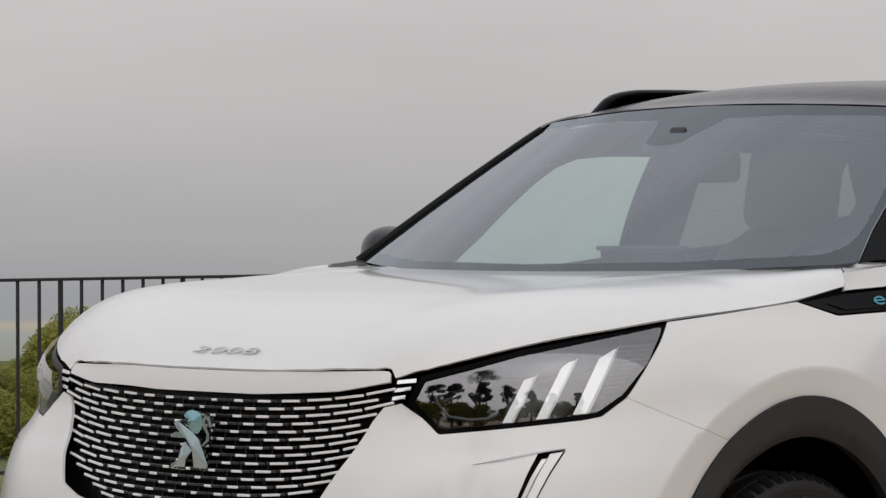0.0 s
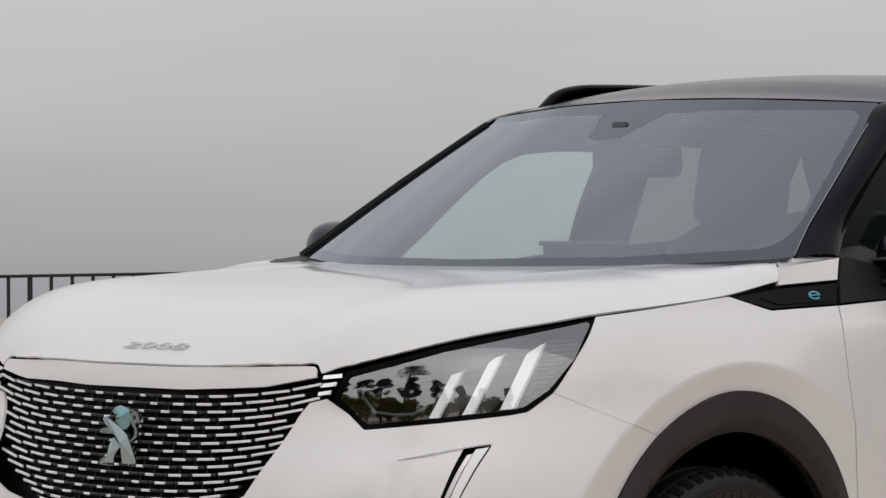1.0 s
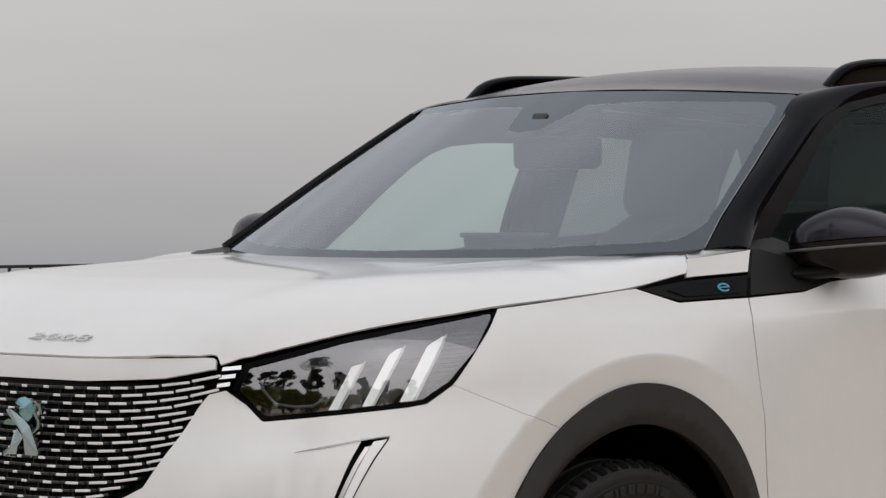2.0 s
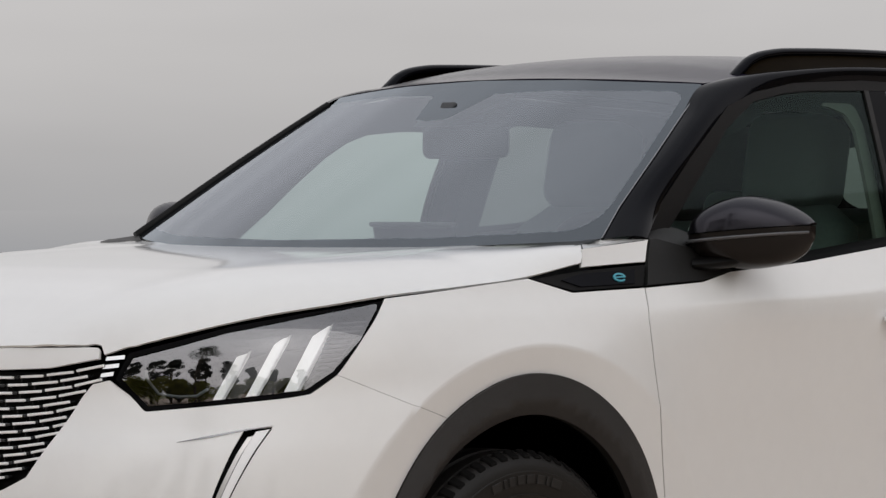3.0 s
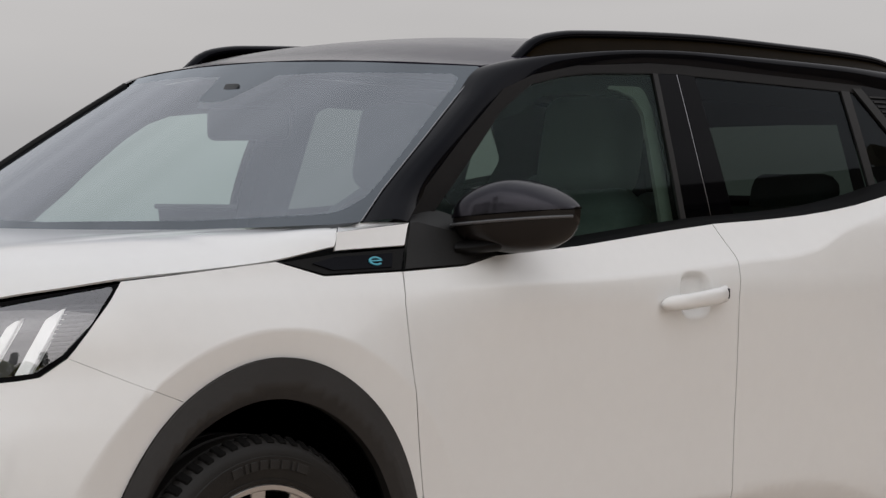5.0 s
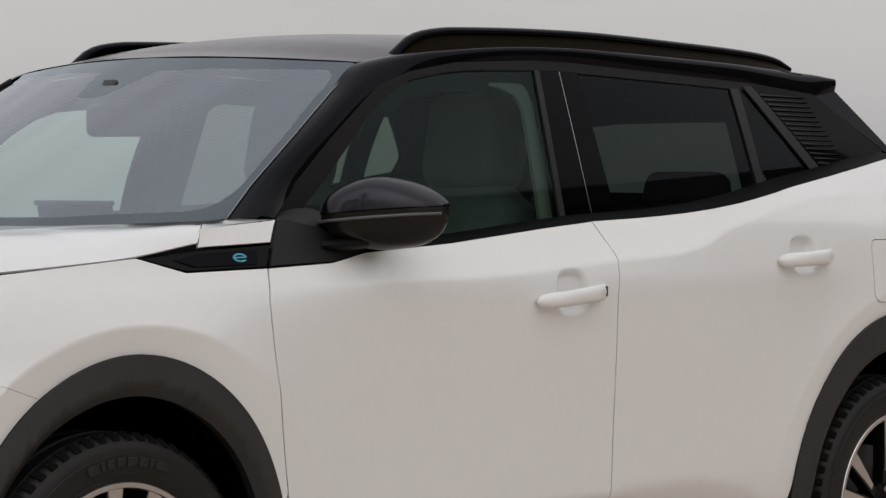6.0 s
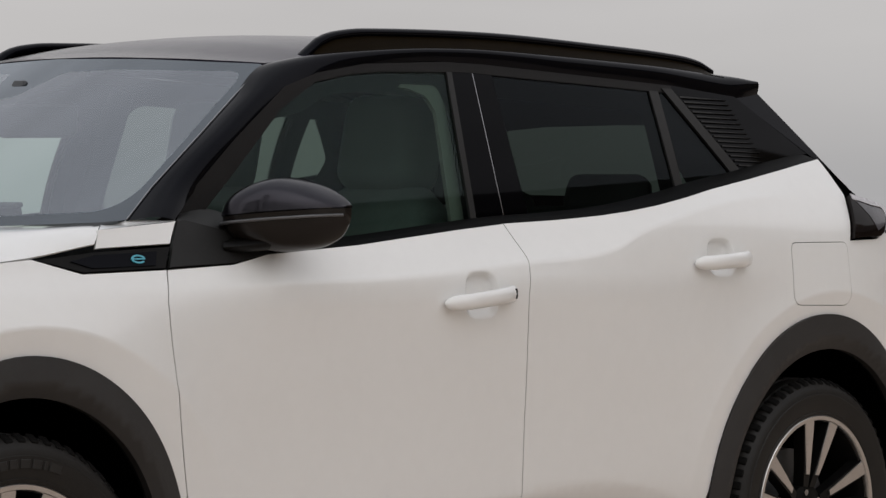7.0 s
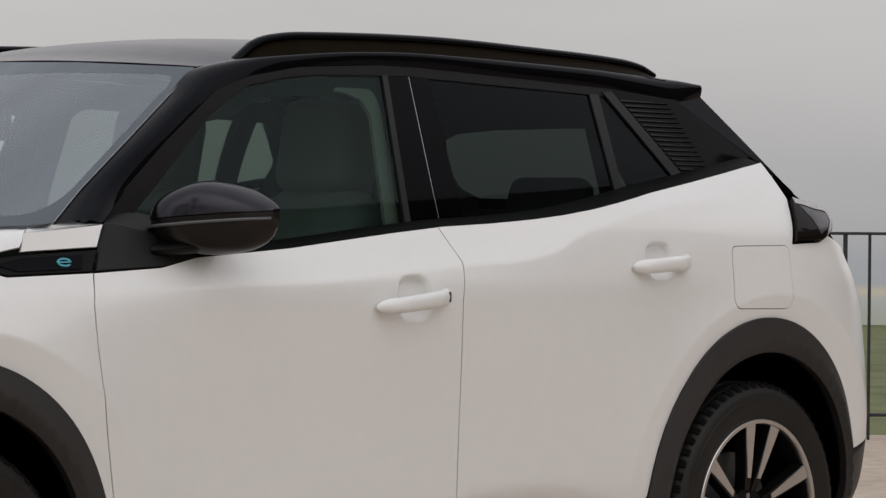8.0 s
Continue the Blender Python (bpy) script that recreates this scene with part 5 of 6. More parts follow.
# tailgate and rear
gate = [(0.0, 1.425), (-0.60, 1.40), (-0.655, 1.15), (-0.60, 1.10), (0.0, 1.08)]
panel("rear_screen", both_ways(gate), rear_screen, DARK_GLASS, car, "dark rear screen", lip=0.01, step=0.08)
for far in both:
    tail = new("tail_lamp")
    tail.parent = car
    tail["label"] = "smoked tail lamp with a clear outer edge"
    body = [(2.816, 1.146, 0.01), (2.757, 1.031), (2.885, 1.034, 0.03), (2.95, 1.058, 0.03), (2.985, 1.09, 0.03), (2.985, 1.113, 0.03), (2.90, 1.131, 0.02)]
    panel("lamp_body", body, side, RED_GLASS, tail, "smoked dark lens", far=far, off=0.012, lip=0.03, step=0.02)
    panel("lamp_edge", [(2.818, 1.1445), (2.90, 1.1295, 0.02), (2.980, 1.112, 0.02), (2.980, 1.09, 0.02), (2.945, 1.060, 0.02), (2.905, 1.041), (2.925, 1.060, 0.02), (2.960, 1.086, 0.02), (2.950, 1.106, 0.01), (2.895, 1.112, 0.02), (2.852, 1.122, 0.02), (2.817, 1.127)], side, LENS_EDGE, tail, "clear outer edge", far=far, off=0.0135, lip=0.002, step=0.02)
    panel("lamp_reflector", [(2.828, 1.124), (2.852, 1.121, 0.02), (2.895, 1.111, 0.02), (2.949, 1.105, 0.01), (2.957, 1.086, 0.02), (2.924, 1.061, 0.02), (2.880, 1.048), (2.862, 1.085, 0.03)], side, LENS_GREY, tail, "smoky grey inner reflector", far=far, off=0.0132, lip=0.002, step=0.02)
panel("tailgate", mirror_y([(0.0, 0.0), (0.0, -0.3), (0.0, -0.58), (0.5, -0.62), (0.5, 0.0)]), lambda u, y: Vector((TAIL(1.08 - u) - 0.02 - 0.28 * y * y, y, 1.08 - u)), PAINT, car, "white tailgate", step=0.06)

# -- roof rails --
for far in both:
    s = 1 if far else -1
    mids = curve((1.055, 1.446), (1.08, 1.464), (1.11, 1.485), (1.15, 1.499), (1.25, 1.511), (1.65, 1.519), (2.08, 1.508), (2.40, 1.494), (2.48, 1.484), (2.54, 1.464))
    path = [Vector((1.055 + 1.485 * k / 60, s * (0.572 - 0.012 * abs(k / 30 - 1) ** 2), mids(1.055 + 1.485 * k / 60))) for k in range(61)]
    rail = part("roof_rail", tube(path, lambda t: [(a, b) for a, b in ellipse(0.017, 0.011, 14)]), BLACK, car, "gloss black roof rail", smooth=60)
    foot = [Vector((p.x, s * 0.614, roof(p.x, 0.606).z - 0.004)) for p in path]
    lowp = [p + Vector((0, s * 0.010, -0.006)) for p in path]
    ruled("rail_web", foot, lowp, WEB, rail, n=60, m=1)

# -- door mirrors --
def wing_mirror(far):
    s = -1 if not far else 1
    m = new("wing_mirror")
    m.parent = car
    m.location = (-0.058, 0, -0.008) if far else (0, 0, 0)
    m["label"] = "door mirror with gloss black cap over dark plastic"
    top, low = curve((0.785, 1.100), (0.80, 1.135), (0.83, 1.160), (0.885, 1.176), (0.93, 1.165), (0.965, 1.145), (0.985, 1.128), (0.997, 1.115)), curve((0.785, 1.075), (0.80, 1.045), (0.83, 1.030), (0.885, 1.022), (0.94, 1.030), (0.975, 1.050), (0.997, 1.085))
    fro, rea = curve((0.785, 0.62), (0.80, 0.595), (0.83, 0.585), (0.89, 0.605), (0.95, 0.66), (0.98, 0.705), (0.997, 0.76)), curve((0.785, 0.70), (0.80, 0.735), (0.89, 0.765), (0.98, 0.795), (0.997, 0.785))
    ys = [0.785 + 0.212 * (0.5 - 0.5 * math.cos(math.pi * k / 28)) for k in range(29)]
    for name, upper, mt in (("cap", True, CAP), ("shell", False, SHELL)):
        bm = bmesh.new()
        rows = []
        for y in ys:
            zs = 1.092 + 0.022 * (y - 0.785) / 0.21
            hz = max(0.004, top(y) - zs) if upper else max(0.004, zs - low(y))
            xf, xr = fro(y), rea(y)
            line = []
            for k in range(17):
                a = math.pi * k / 16
                c, d = math.cos(a), math.sin(a)
                cx = xf + (xr - xf) * 0.62
                x = cx - (cx - xf) * abs(c) ** 0.85 if c > 0 else cx + (xr - cx) * abs(c) ** 0.55
                g = 0.0035 if not upper else 0.0
                line.append(bm.verts.new((x + g * (1 if c > 0 else -1), s * y, zs + (1 if upper else -1) * (hz * d ** 0.80 + (0.002 if not upper else 0)))))
            rows.append(line)
        for p, q in zip(rows, rows[1:]):
            for i in range(16):
                bm.faces.new((p[i], p[i + 1], q[i + 1], q[i]))
        for r in (rows[0], rows[-1]):
            bm.faces.new(r)
        o = part(name, bm, mt, m, "gloss black cap" if upper else "gloss dark lower shell", smooth=50)
    line = []
    for y in ys[2:-1]:
        zs = 1.092 + 0.022 * (y - 0.785) / 0.21
        line.append(Vector((fro(y) - 0.001, s * y, zs - 0.016)))
    part("indicator", tube(line, lambda t: ellipse(0.003, 0.0035, 8)), LAMP_HOUSING, m, "thin pale indicator strip", smooth=60)
    arm = [Vector((0.61, s * 0.80, 1.030)), Vector((0.635, s * 0.83, 1.033)), Vector((0.67, s * 0.865, 1.040)), Vector((0.69, s * 0.885, 1.048))]
    part("arm", tube(arm, lambda t: ellipse(0.050 - 0.008 * t, 0.016, 14)), SATIN, m, smooth=60)
    bm = bmesh.new()
    box(bm, (0.004, 0.14, 0.085), (0.752, s * 0.885, 1.092), Matrix.Rotation(s * 0.12, 4, "Z"), 0.02, 2)
    part("mirror_glass", bm, CHROME, m, "mirror glass")


for far in both:
    wing_mirror(far)


# -- door handles --
def handle(x0, x1, z0, z1, far, keyed):
    s = -1 if not far else 1
    h = new("door_handle")
    h.parent = door_f if keyed else door_r
    h["label"] = "white bar door handle over a scooped recess"
    n = 32
    share = [0.5 - 0.5 * math.cos(math.pi * k / n) for k in range(n + 1)]
    path = []
    for t in share:
        x, z = x0 + (x1 - x0) * t, z0 + (z1 - z0) * t
        base = side(x0 - 0.02, z0).lerp(side(x1 + 0.01, z1), t)
        path.append(Vector((x, s * (-base.y + 0.012 + 0.020 * ease(0, 0.3, t) * ease(0, 0.3, 1 - t)), z)))
    path = [Vector((p.x, p.y if (p.y < 0) == (s < 0) else -p.y, p.z)) for p in path]

    def sec(q):
        t = 0.5 - 0.5 * math.cos(math.pi * q)
        e = min(t / 0.16, (1 - t) / 0.06, 1)
        g = max(0.05, math.sqrt(max(0, 1 - (1 - e) ** 2)))
        return [(0.012 * g * a, 0.0195 * g * b * (0.88 + 0.12 * t)) for a, b in ellipse(1, 1, 18)]
    part("grip", tube(path, sec), PAINT, h, smooth=60)
    if keyed and not far:
        bm = bmesh.new()
        box(bm, (0.010, 0.012, 0.024), (x1 - 0.016, path[-6].y - 0.0075, z1 - 0.001), None, 0.003, 2)
        part("sensor", bm, SATIN, h, "small black sensor")


for far in both:
    handle(1.180, 1.418, 0.899, 0.920, far, True)
    handle(2.082, 2.300, 0.977, 0.988, far, False)

# -- wheels: five twin spokes with machined faces --
def build_wheel(name="wheel"):
    w = new(name)
    w["label"] = "alloy wheel with five twin spokes and a block-treaded tyre"
    prof = [(0.226, -0.088), (0.231, -0.098), (0.238, -0.104), (0.246, -0.1055), (0.248, -0.1035), (0.262, -0.1065), (0.283, -0.109), (0.300, -0.109), (0.302, -0.107), (0.312, -0.106), (0.324, -0.101), (0.333, -0.094),
            (0.3395, -0.086), (0.343, -0.078), (0.344, -0.070), (0.336, -0.068), (0.336, -0.062), (0.345, -0.060), (0.346, -0.030), (0.338, -0.028), (0.338, -0.020), (0.347, -0.018),
            (0.347, 0.018), (0.338, 0.020), (0.338, 0.028), (0.346, 0.030), (0.344, 0.07), (0.336, 0.09), (0.30, 0.107), (0.226, 0.09)]
    # an eighteen-inch rim under a lower sidewall
    prof = [(r * 1.05 if r < 0.24 else 0.246 + (r - 0.2345) * 0.83, y) for r, y in prof]
    tyre = part("tyre", lathe(prof, 96), RUBBER, w, "black tyre", smooth=35)
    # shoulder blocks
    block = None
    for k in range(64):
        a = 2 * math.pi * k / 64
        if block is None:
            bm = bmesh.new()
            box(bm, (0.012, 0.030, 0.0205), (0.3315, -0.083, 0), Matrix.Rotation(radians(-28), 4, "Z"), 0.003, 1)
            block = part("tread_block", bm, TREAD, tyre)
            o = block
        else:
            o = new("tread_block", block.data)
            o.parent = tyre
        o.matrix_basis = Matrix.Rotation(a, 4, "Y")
    # raised plain bars on the sidewall
    for base in (-101,):
        widths = (0.030, 0.009, 0.022, 0.024, 0.020, 0.018, 0.009, 0.028)
        a = radians(base) - 0.04
        for wd in widths:
            bm = bmesh.new()
            box(bm, (0.018, 0.0025, wd), (0.285, -0.1098, 0), None, 0.0008, 1)
            o = part("sidewall_mark", bm, RUBBER_MARK, tyre, "raised plain bar")
            a += (wd / 2 + 0.003) / 0.281
            o.matrix_basis = Matrix.Rotation(-a + math.pi, 4, "Y")
            a += (wd / 2 + 0.003) / 0.281
    part("rim_lip", lathe([(0.2315, -0.088), (0.2330, -0.1000), (0.2350, -0.1030), (0.2441, -0.1040), (0.2466, -0.1015), (0.2478, -0.09)], 96), ALLOY, w, "machined bright rim lip", smooth=45)
    part("rim_barrel", lathe([(0.2357, -0.092), (0.2300, -0.080), (0.2226, -0.05), (0.2152, 0.06), (0.2373, 0.09)], 72), SATIN, w, "black rim barrel", smooth=45)
    part("brake_disc", lathe([(0.155, 0.02), (0.155, -0.005), (0.05, -0.005), (0.05, 0.02)], 48, closed=True), LAMP_HOUSING, w, "grey brake disc", smooth=30)
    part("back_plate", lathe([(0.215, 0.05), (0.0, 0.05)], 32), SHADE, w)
    part("hub", lathe([(0.0, -0.083), (0.025, -0.083), (0.030, -0.080), (0.031, -0.074), (0.050, -0.072), (0.066, -0.066), (0.068, -0.03)], 40), SATIN, w, "black hub with cap", smooth=35)
    for k in range(5):
        bm = bmesh.new()
        a = 2 * math.pi * (k + 0.25) / 5 + math.pi / 10
        r = bmesh.ops.create_cone(bm, cap_ends=True, segments=10, radius1=0.009, radius2=0.008, depth=0.012, matrix=Matrix.Rotation(a, 4, "Y") @ Matrix.Translation((0.048, -0.070, 0)) @ Matrix.Rotation(math.pi / 2, 4, "X"))
        part("wheel_bolt", bm, DARK_CHROME, w, smooth=30)
    made = {}
    for k in range(5):
        turn = Matrix.Rotation(-math.pi / 2 + 2 * math.pi * k / 5, 4, "Y")
        for s in (-1, 1):
            # body and machined face of one spoke: runs from the hub out to the lip, spreading
            for nm, dy, shrink, mt, lab in (("spoke", 0.0, 1.0, SATIN, "black spoke body"), ("spoke_face", -0.004, 0.72, ALLOY, "machined spoke face")):
                if (nm, s) in made:
                    o = new(nm, made[nm, s].data)
                    o.parent, o["label"] = w, lab
                else:
                    bm = bmesh.new()
                    rows = []
                    for t in (0.0, 0.3, 0.7, 1.0):
                        rad = 0.060 + (0.2370 - 0.060) * t
                        if nm == "spoke_face":
                            rad = 0.092 + (0.2385 - 0.092) * t
                            t = (rad - 0.060) / 0.177
                        cen = s * (0.013 + 0.042 * t)
                        wid = (0.0120 + 0.0120 * t) if shrink == 1 else 0.0045 + 0.0145 * t
                        y = -0.070 - 0.026 * t ** 0.8 + dy
                        rows.append([bm.verts.new(v) for v in ((rad, y, cen - wid), (rad, y - (0.002 if shrink == 1 else 0), cen + wid), (rad, y + (0.03 if shrink == 1 else 0.004), cen + wid * 1.1), (rad, y + (0.03 if shrink == 1 else 0.004), cen - wid * 1.1))])
                    for p, q in zip(rows, rows[1:]):
                        for i in range(4):
                            bm.faces.new((p[i], p[(i + 1) % 4], q[(i + 1) % 4], q[i]))
                    bm.faces.new(rows[0])
                    bm.faces.new(rows[-1][::-1])
                    o = part(nm, bm, mt, w, lab)
                    made[nm, s] = o
                o.matrix_basis = turn
    return w


first_wheel = build_wheel()
first_wheel.parent = car
AXLE_Z = 0.334
first_wheel.matrix_basis = pose(0.005, -0.762, AXLE_Z, 0, 9, 0)
for x, y, spin, flip in ((WHEELBASE + 0.012, -0.762, 150, 0), (0, 0.762, 20, 180), (WHEELBASE, 0.762, 40, 180)):
    copy_thing(first_wheel, pose(x, y, AXLE_Z, 0, 0, flip) @ pose(0, 0, 0, 0, spin, 0))

# -- cabin --
cabin = new("cabin")
cabin.parent = car
cabin["label"] = "dark cabin tub"
for nm, size, at in (("cabin_floor", (2.9, 1.40, 0.04), (1.6, 0, 0.36)), ("boot_lining", (0.03, 1.36, 0.78), (2.62, 0, 0.71)), ("bulkhead", (0.04, 1.40, 0.55), (0.35, 0, 0.68))):
    bm = bmesh.new()
    box(bm, size, at, None, 0.01, 1)
    part(nm, bm, SHADE, cabin)
for s in (-1, 1):
    bm = bmesh.new()
    box(bm, (1.02, 0.05, 0.62), (0.98, s * 0.735, 0.70), Matrix.Rotation(0.0, 4, "X"), 0.02, 2)
    part("door_lining", bm, DASH, cabin)
    bm = bmesh.new()
    box(bm, (0.70, 0.05, 0.66), (1.87, s * 0.735, 0.73), None, 0.02, 2)
    part("door_lining", bm, DASH, cabin)
    # inner trims of the door post and the tail post
    for top_p, low_p, wd in (((1.52, 0.585, 1.41), (1.47, 0.70, 1.02), 0.07),):
        t, l = Vector((top_p[0], s * top_p[1], top_p[2])), Vector((low_p[0], s * low_p[1], low_p[2]))
        part("post_trim", tube([l, l.lerp(t, 0.5), t], lambda k, wd=wd: ellipse(0.02, wd / 2, 12) if abs((t - l).y) > 9 else [(a * 1.0, b) for a, b in ellipse(0.022, wd / 2, 12)]), HEADLINING, cabin, smooth=60)
panel("headlining", mirror_y([(0.84, 0.0), (0.86, -0.30), (0.95, -0.555), (1.2, -0.59), (2.3, -0.585), (2.64, -0.56), (2.70, 0.0)]), roof, CEILING, cabin, off=-0.028, lip=0, step=0.1)

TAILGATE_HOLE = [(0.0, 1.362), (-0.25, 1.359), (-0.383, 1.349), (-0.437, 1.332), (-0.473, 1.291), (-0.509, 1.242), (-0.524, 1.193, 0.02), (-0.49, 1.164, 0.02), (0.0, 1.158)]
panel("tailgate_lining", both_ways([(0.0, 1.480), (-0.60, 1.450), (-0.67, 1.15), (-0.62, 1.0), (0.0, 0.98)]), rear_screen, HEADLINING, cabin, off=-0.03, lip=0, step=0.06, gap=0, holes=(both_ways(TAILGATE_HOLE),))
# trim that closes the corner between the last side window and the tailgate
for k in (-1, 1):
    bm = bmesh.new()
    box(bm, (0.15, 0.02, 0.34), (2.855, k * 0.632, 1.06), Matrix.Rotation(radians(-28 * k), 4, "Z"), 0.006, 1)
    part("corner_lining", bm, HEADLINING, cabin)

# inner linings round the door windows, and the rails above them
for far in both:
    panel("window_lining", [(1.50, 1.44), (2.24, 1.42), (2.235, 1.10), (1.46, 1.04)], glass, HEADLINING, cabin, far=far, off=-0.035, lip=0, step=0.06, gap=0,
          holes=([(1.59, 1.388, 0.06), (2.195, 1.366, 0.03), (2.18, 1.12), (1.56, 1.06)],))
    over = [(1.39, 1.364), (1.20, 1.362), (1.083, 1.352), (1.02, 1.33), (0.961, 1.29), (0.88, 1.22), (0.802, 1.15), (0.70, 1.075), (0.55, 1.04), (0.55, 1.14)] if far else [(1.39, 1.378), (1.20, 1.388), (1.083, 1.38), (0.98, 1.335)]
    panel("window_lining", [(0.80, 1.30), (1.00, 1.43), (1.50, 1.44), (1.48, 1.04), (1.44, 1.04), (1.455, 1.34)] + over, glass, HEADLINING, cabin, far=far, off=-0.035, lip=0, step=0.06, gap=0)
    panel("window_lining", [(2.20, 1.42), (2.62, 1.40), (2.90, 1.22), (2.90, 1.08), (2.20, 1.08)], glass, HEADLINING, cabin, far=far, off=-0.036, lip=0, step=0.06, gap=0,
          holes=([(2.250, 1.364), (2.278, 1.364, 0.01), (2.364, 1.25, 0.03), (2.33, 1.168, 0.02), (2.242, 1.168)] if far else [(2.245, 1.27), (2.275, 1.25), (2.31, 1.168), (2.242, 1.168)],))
    if not far:
        panel("post_lining", [(1.31, 1.400), (1.34, 1.398), (1.394, 1.382, 0.03), (1.413, 1.345), (1.400, 1.26), (1.385, 1.169), (1.367, 1.06), (1.41, 1.06), (1.44, 1.26), (1.45, 1.36), (1.44, 1.408, 0.03), (1.32, 1.408)], glass, POST_CLOTH, cabin, "lining of the door post, coloured pale as if lit", far=far, off=-0.030, lip=0.01, step=0.05, gap=0)

dash = new("dashboard")
dash.parent = car
dash["label"] = "dark soft dashboard with a raised centre screen"
bm = bmesh.new()
rows = []
for k in range(25):
    y = -0.70 + 1.40 * k / 24
    f = 0.15 + 0.42 * y * y
    rows.append([bm.verts.new(p) for p in ((f + 0.02, y, 0.98), (f + 0.05, y, 1.034), (f + 0.22, y, 1.056 + 0.012 * math.exp(-((y + 0.37) / 0.2) ** 2)), (0.66, y, 1.056 + 0.038 * math.exp(-((y + 0.37) / 0.17) ** 4)), (0.70, y, 1.005), (0.68, y, 0.80))])
for p, q in zip(rows, rows[1:]):
    for i in range(5):
        bm.faces.new((p[i], p[i + 1], q[i + 1], q[i]))
part("dash_top", bm, DASH, dash, smooth=50)
bm = bmesh.new()
box(bm, (0.025, 0.25, 0.085), (0.665, 0.07, 1.070), Matrix.Rotation(radians(-12), 4, "Y"), 0.008, 2)
part("centre_screen", bm, SATIN, dash, "black centre screen")
bm = bmesh.new()
box(bm, (0.02, 0.27, 0.012), (0.655, 0.07, 1.112), None, 0.004, 2)
part("screen_hood", bm, DASH, dash)

steer = new("steering_wheel")
steer.parent = car
turn = pose(0.86, -0.37, 0.985, 0, 65, 0)
bm = bmesh.new()
R, rr = 0.172, 0.016
rows = []
for k in range(40):
    a = 2 * math.pi * k / 40
    rows.append([bm.verts.new(((R + rr * math.cos(b)) * math.cos(a) * 0.92, (R + rr * math.cos(b)) * math.sin(a), rr * math.sin(b))) for b in [2 * math.pi * j / 10 for j in range(10)]])
for k in range(40):
    p, q = rows[k], rows[(k + 1) % 40]
    for j in range(10):
        bm.faces.new((p[j], p[(j + 1) % 10], q[(j + 1) % 10], q[j]))
part("rim", bm, SATIN, steer, smooth=60)
bm = bmesh.new()
box(bm, (0.13, 0.15, 0.05), (0, 0, 0), None, 0.02, 3)
box(bm, (0.035, 0.33, 0.018), (0, 0, 0), None, 0.006, 2)
part("boss", bm, DASH, steer)
steer.matrix_basis = turn


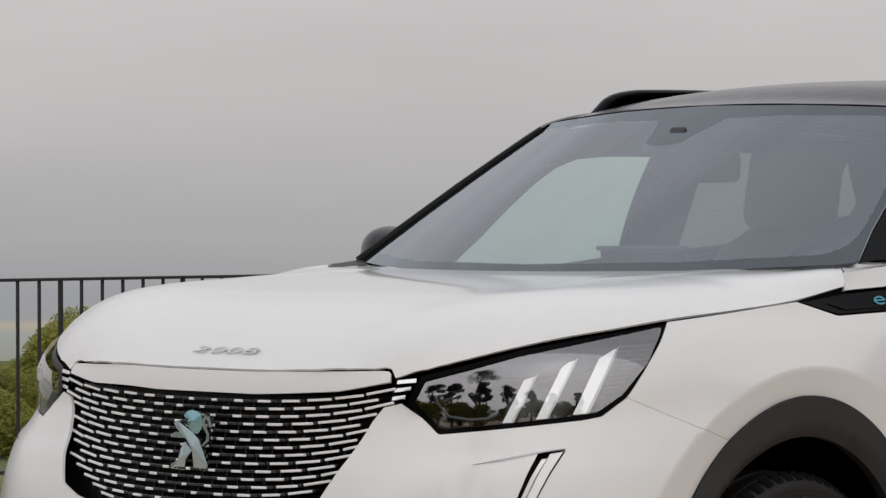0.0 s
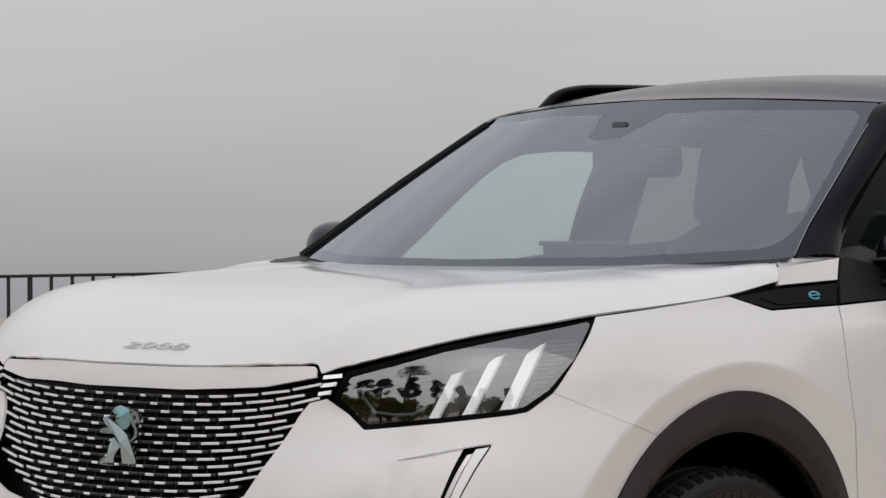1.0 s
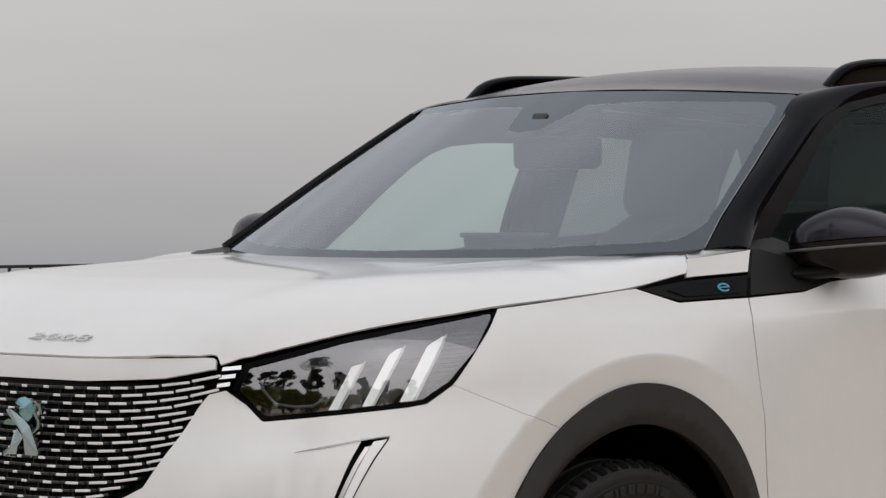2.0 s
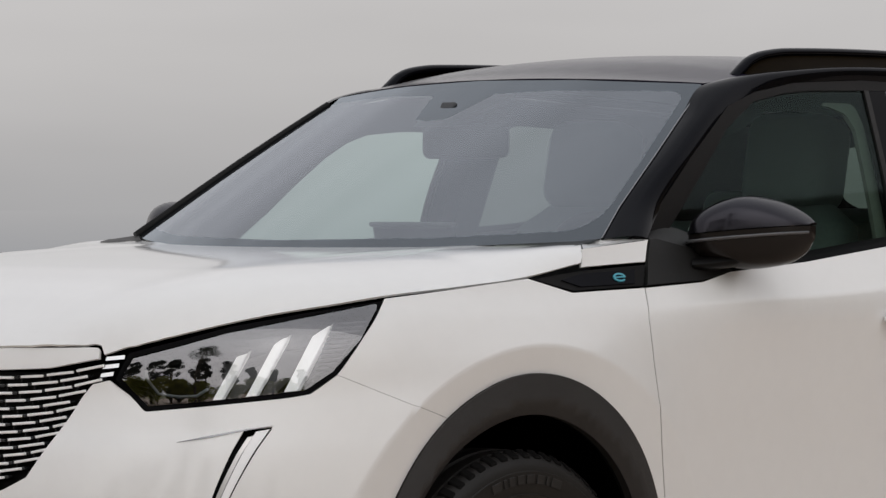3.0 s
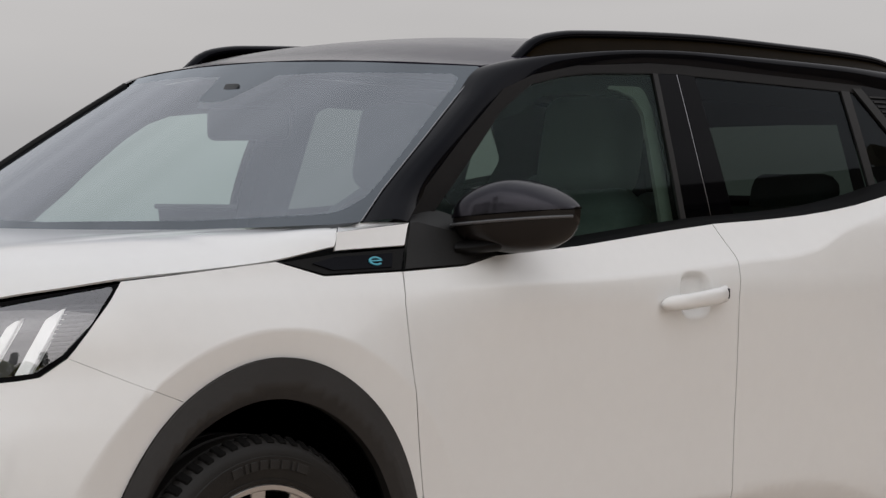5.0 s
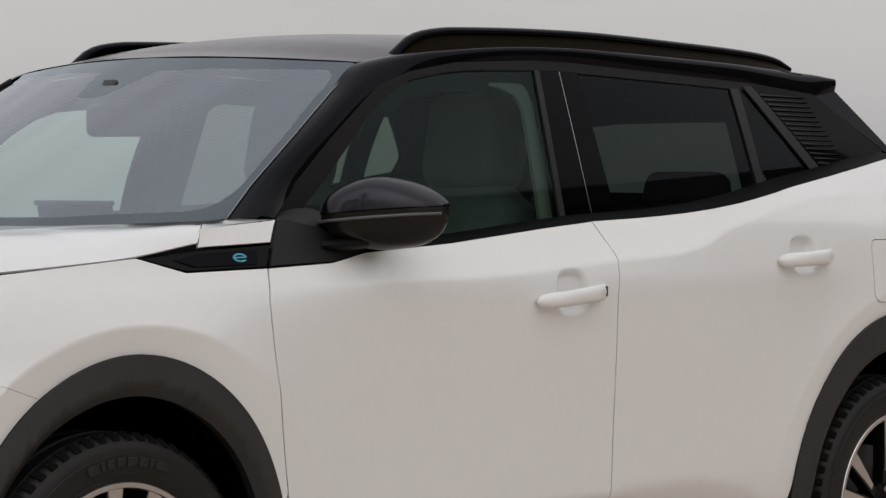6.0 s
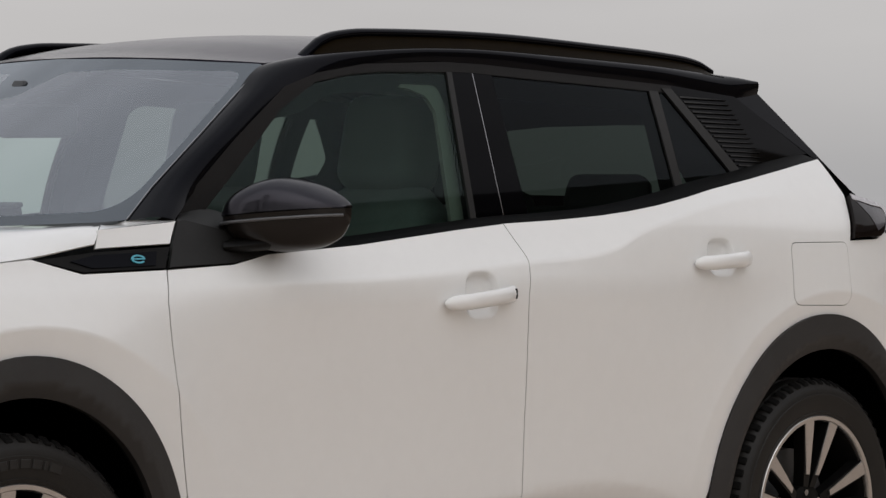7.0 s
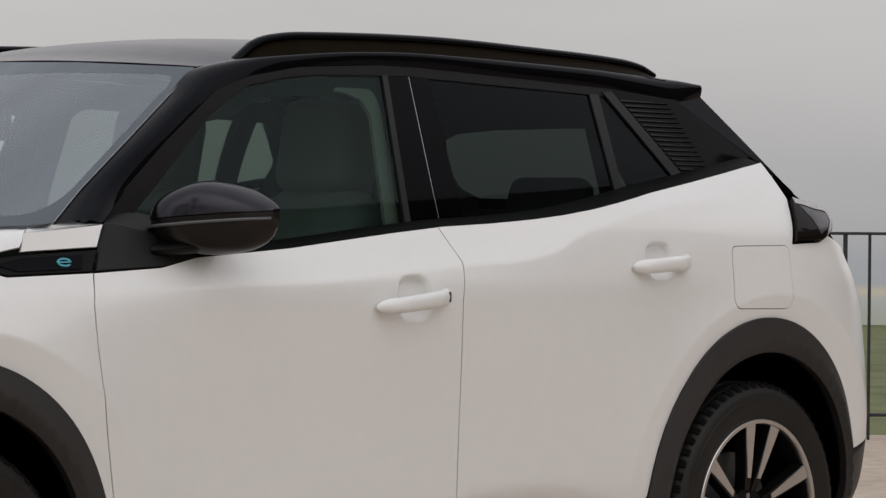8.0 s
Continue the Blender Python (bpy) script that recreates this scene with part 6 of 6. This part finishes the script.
def car_seat(x, y, lean):
    st = new("front_seat")
    st.parent = car
    st["label"] = "dark cloth front seat with headrest"
    bm = bmesh.new()
    box(bm, (0.52, 0.50, 0.17), (-0.20, 0, 0.52), None, 0.06, 3)
    part("seat_base", bm, CLOTH, st, smooth=50)
    bm = bmesh.new()
    rows = []
    for k in range(13):
        t = k / 12
        wd = 0.255 - 0.06 * ease(0.55, 1.0, t) - 0.02 * (1 - t)
        th = 0.085 + 0.010 * t
        cx, cz = 0.07 + (math.sin(lean) * 0.66 + 0.045) * t, 0.50 + math.cos(lean) * 0.70 * t
        shrink = 0.6 if k == 12 else 1
        rows.append([bm.verts.new((cx + th * shrink * a + (0.03 * abs(b) ** 3) * -1, wd * shrink * b, cz)) for a, b in [(math.cos(q), abs(math.sin(q)) ** 0.6 * math.copysign(1, math.sin(q))) for q in [2 * math.pi * j / 20 for j in range(20)]]])
    for p, q in zip(rows, rows[1:]):
        for j in range(20):
            bm.faces.new((p[j], p[(j + 1) % 20], q[(j + 1) % 20], q[j]))
    bm.faces.new(rows[0])
    bm.faces.new(rows[-1])
    part("backrest", bm, CLOTH, st, smooth=60)
    bm = bmesh.new()
    hx, hz = 0.07 + math.sin(lean) * 0.72, 0.50 + math.cos(lean) * 0.64 + 0.165
    box(bm, (0.15, 0.25, 0.235), (hx + 0.02, 0, hz - 0.007), Matrix.Rotation(lean * 0.6, 4, "Y"), 0.05, 4)
    part("headrest", bm, CLOTH, st, smooth=50)
    for s in (-1, 1):
        part("headrest_post", tube([Vector((hx - 0.02, s * 0.06, hz - 0.14)), Vector((hx, s * 0.06, hz - 0.05))], lambda t: ellipse(0.006, 0.006, 8)), DARK_CHROME, st)
    st.location = (x, y, 0)
    return st


car_seat(1.21, -0.37, radians(20))
car_seat(1.31, 0.37, radians(20))
bench = new("rear_bench")
bench.parent = car
bench["label"] = "dark cloth rear bench with three headrests"
bm = bmesh.new()
box(bm, (0.50, 1.30, 0.18), (1.85, 0, 0.55), None, 0.06, 3)
part("seat_base", bm, CLOTH, bench, smooth=50)
bm = bmesh.new()
box(bm, (0.16, 1.30, 0.68), (2.17, 0, 0.785), Matrix.Rotation(radians(20), 4, "Y"), 0.06, 3)
part("backrest", bm, CLOTH, bench, smooth=50)
for y, z in ((-0.40, 1.118), (0.0, 1.070), (0.40, 1.118)):
    bm = bmesh.new()
    box(bm, (0.09, 0.26, 0.16), (2.32, y, z), Matrix.Rotation(radians(15), 4, "Y"), 0.04, 3)
    part("headrest", bm, CLOTH, bench, smooth=50)

# sensor box and inner mirror behind the screen
bm = bmesh.new()
rows = []
for t, wd, dp in ((0.0, 0.13, 0.02), (0.35, 0.115, 0.05), (0.8, 0.07, 0.055), (1.0, 0.05, 0.03)):
    z = 1.432 - 0.085 * t
    rows.append([bm.verts.new(screen(y, z) + Vector((d, 0, -0.008))) for y, d in ((-wd, 0.012), (wd, 0.012), (wd * 0.9, 0.012 + dp), (-wd * 0.9, 0.012 + dp))])
for p, q in zip(rows, rows[1:]):
    for i in range(4):
        bm.faces.new((p[i], p[(i + 1) % 4], q[(i + 1) % 4], q[i]))
bm.faces.new(rows[0])
bm.faces.new(rows[-1])
part("sensor_box", bm, SATIN, car, "black sensor box behind the windscreen")
bm = bmesh.new()
box(bm, (0.022, 0.045, 0.014), screen(0, 1.385) + Vector((0.006, 0, 0)), Matrix.Rotation(radians(-60), 4, "Y"), 0.005, 2)
part("sensor_window", bm, DASH, car, "grey sensor window")
bm = bmesh.new()
box(bm, (0.035, 0.24, 0.078), (0.73, -0.03, 1.304), Matrix.Rotation(radians(8), 4, "Z"), 0.018, 3)
part("inner_mirror", bm, SATIN, car, "black inner mirror", smooth=50)
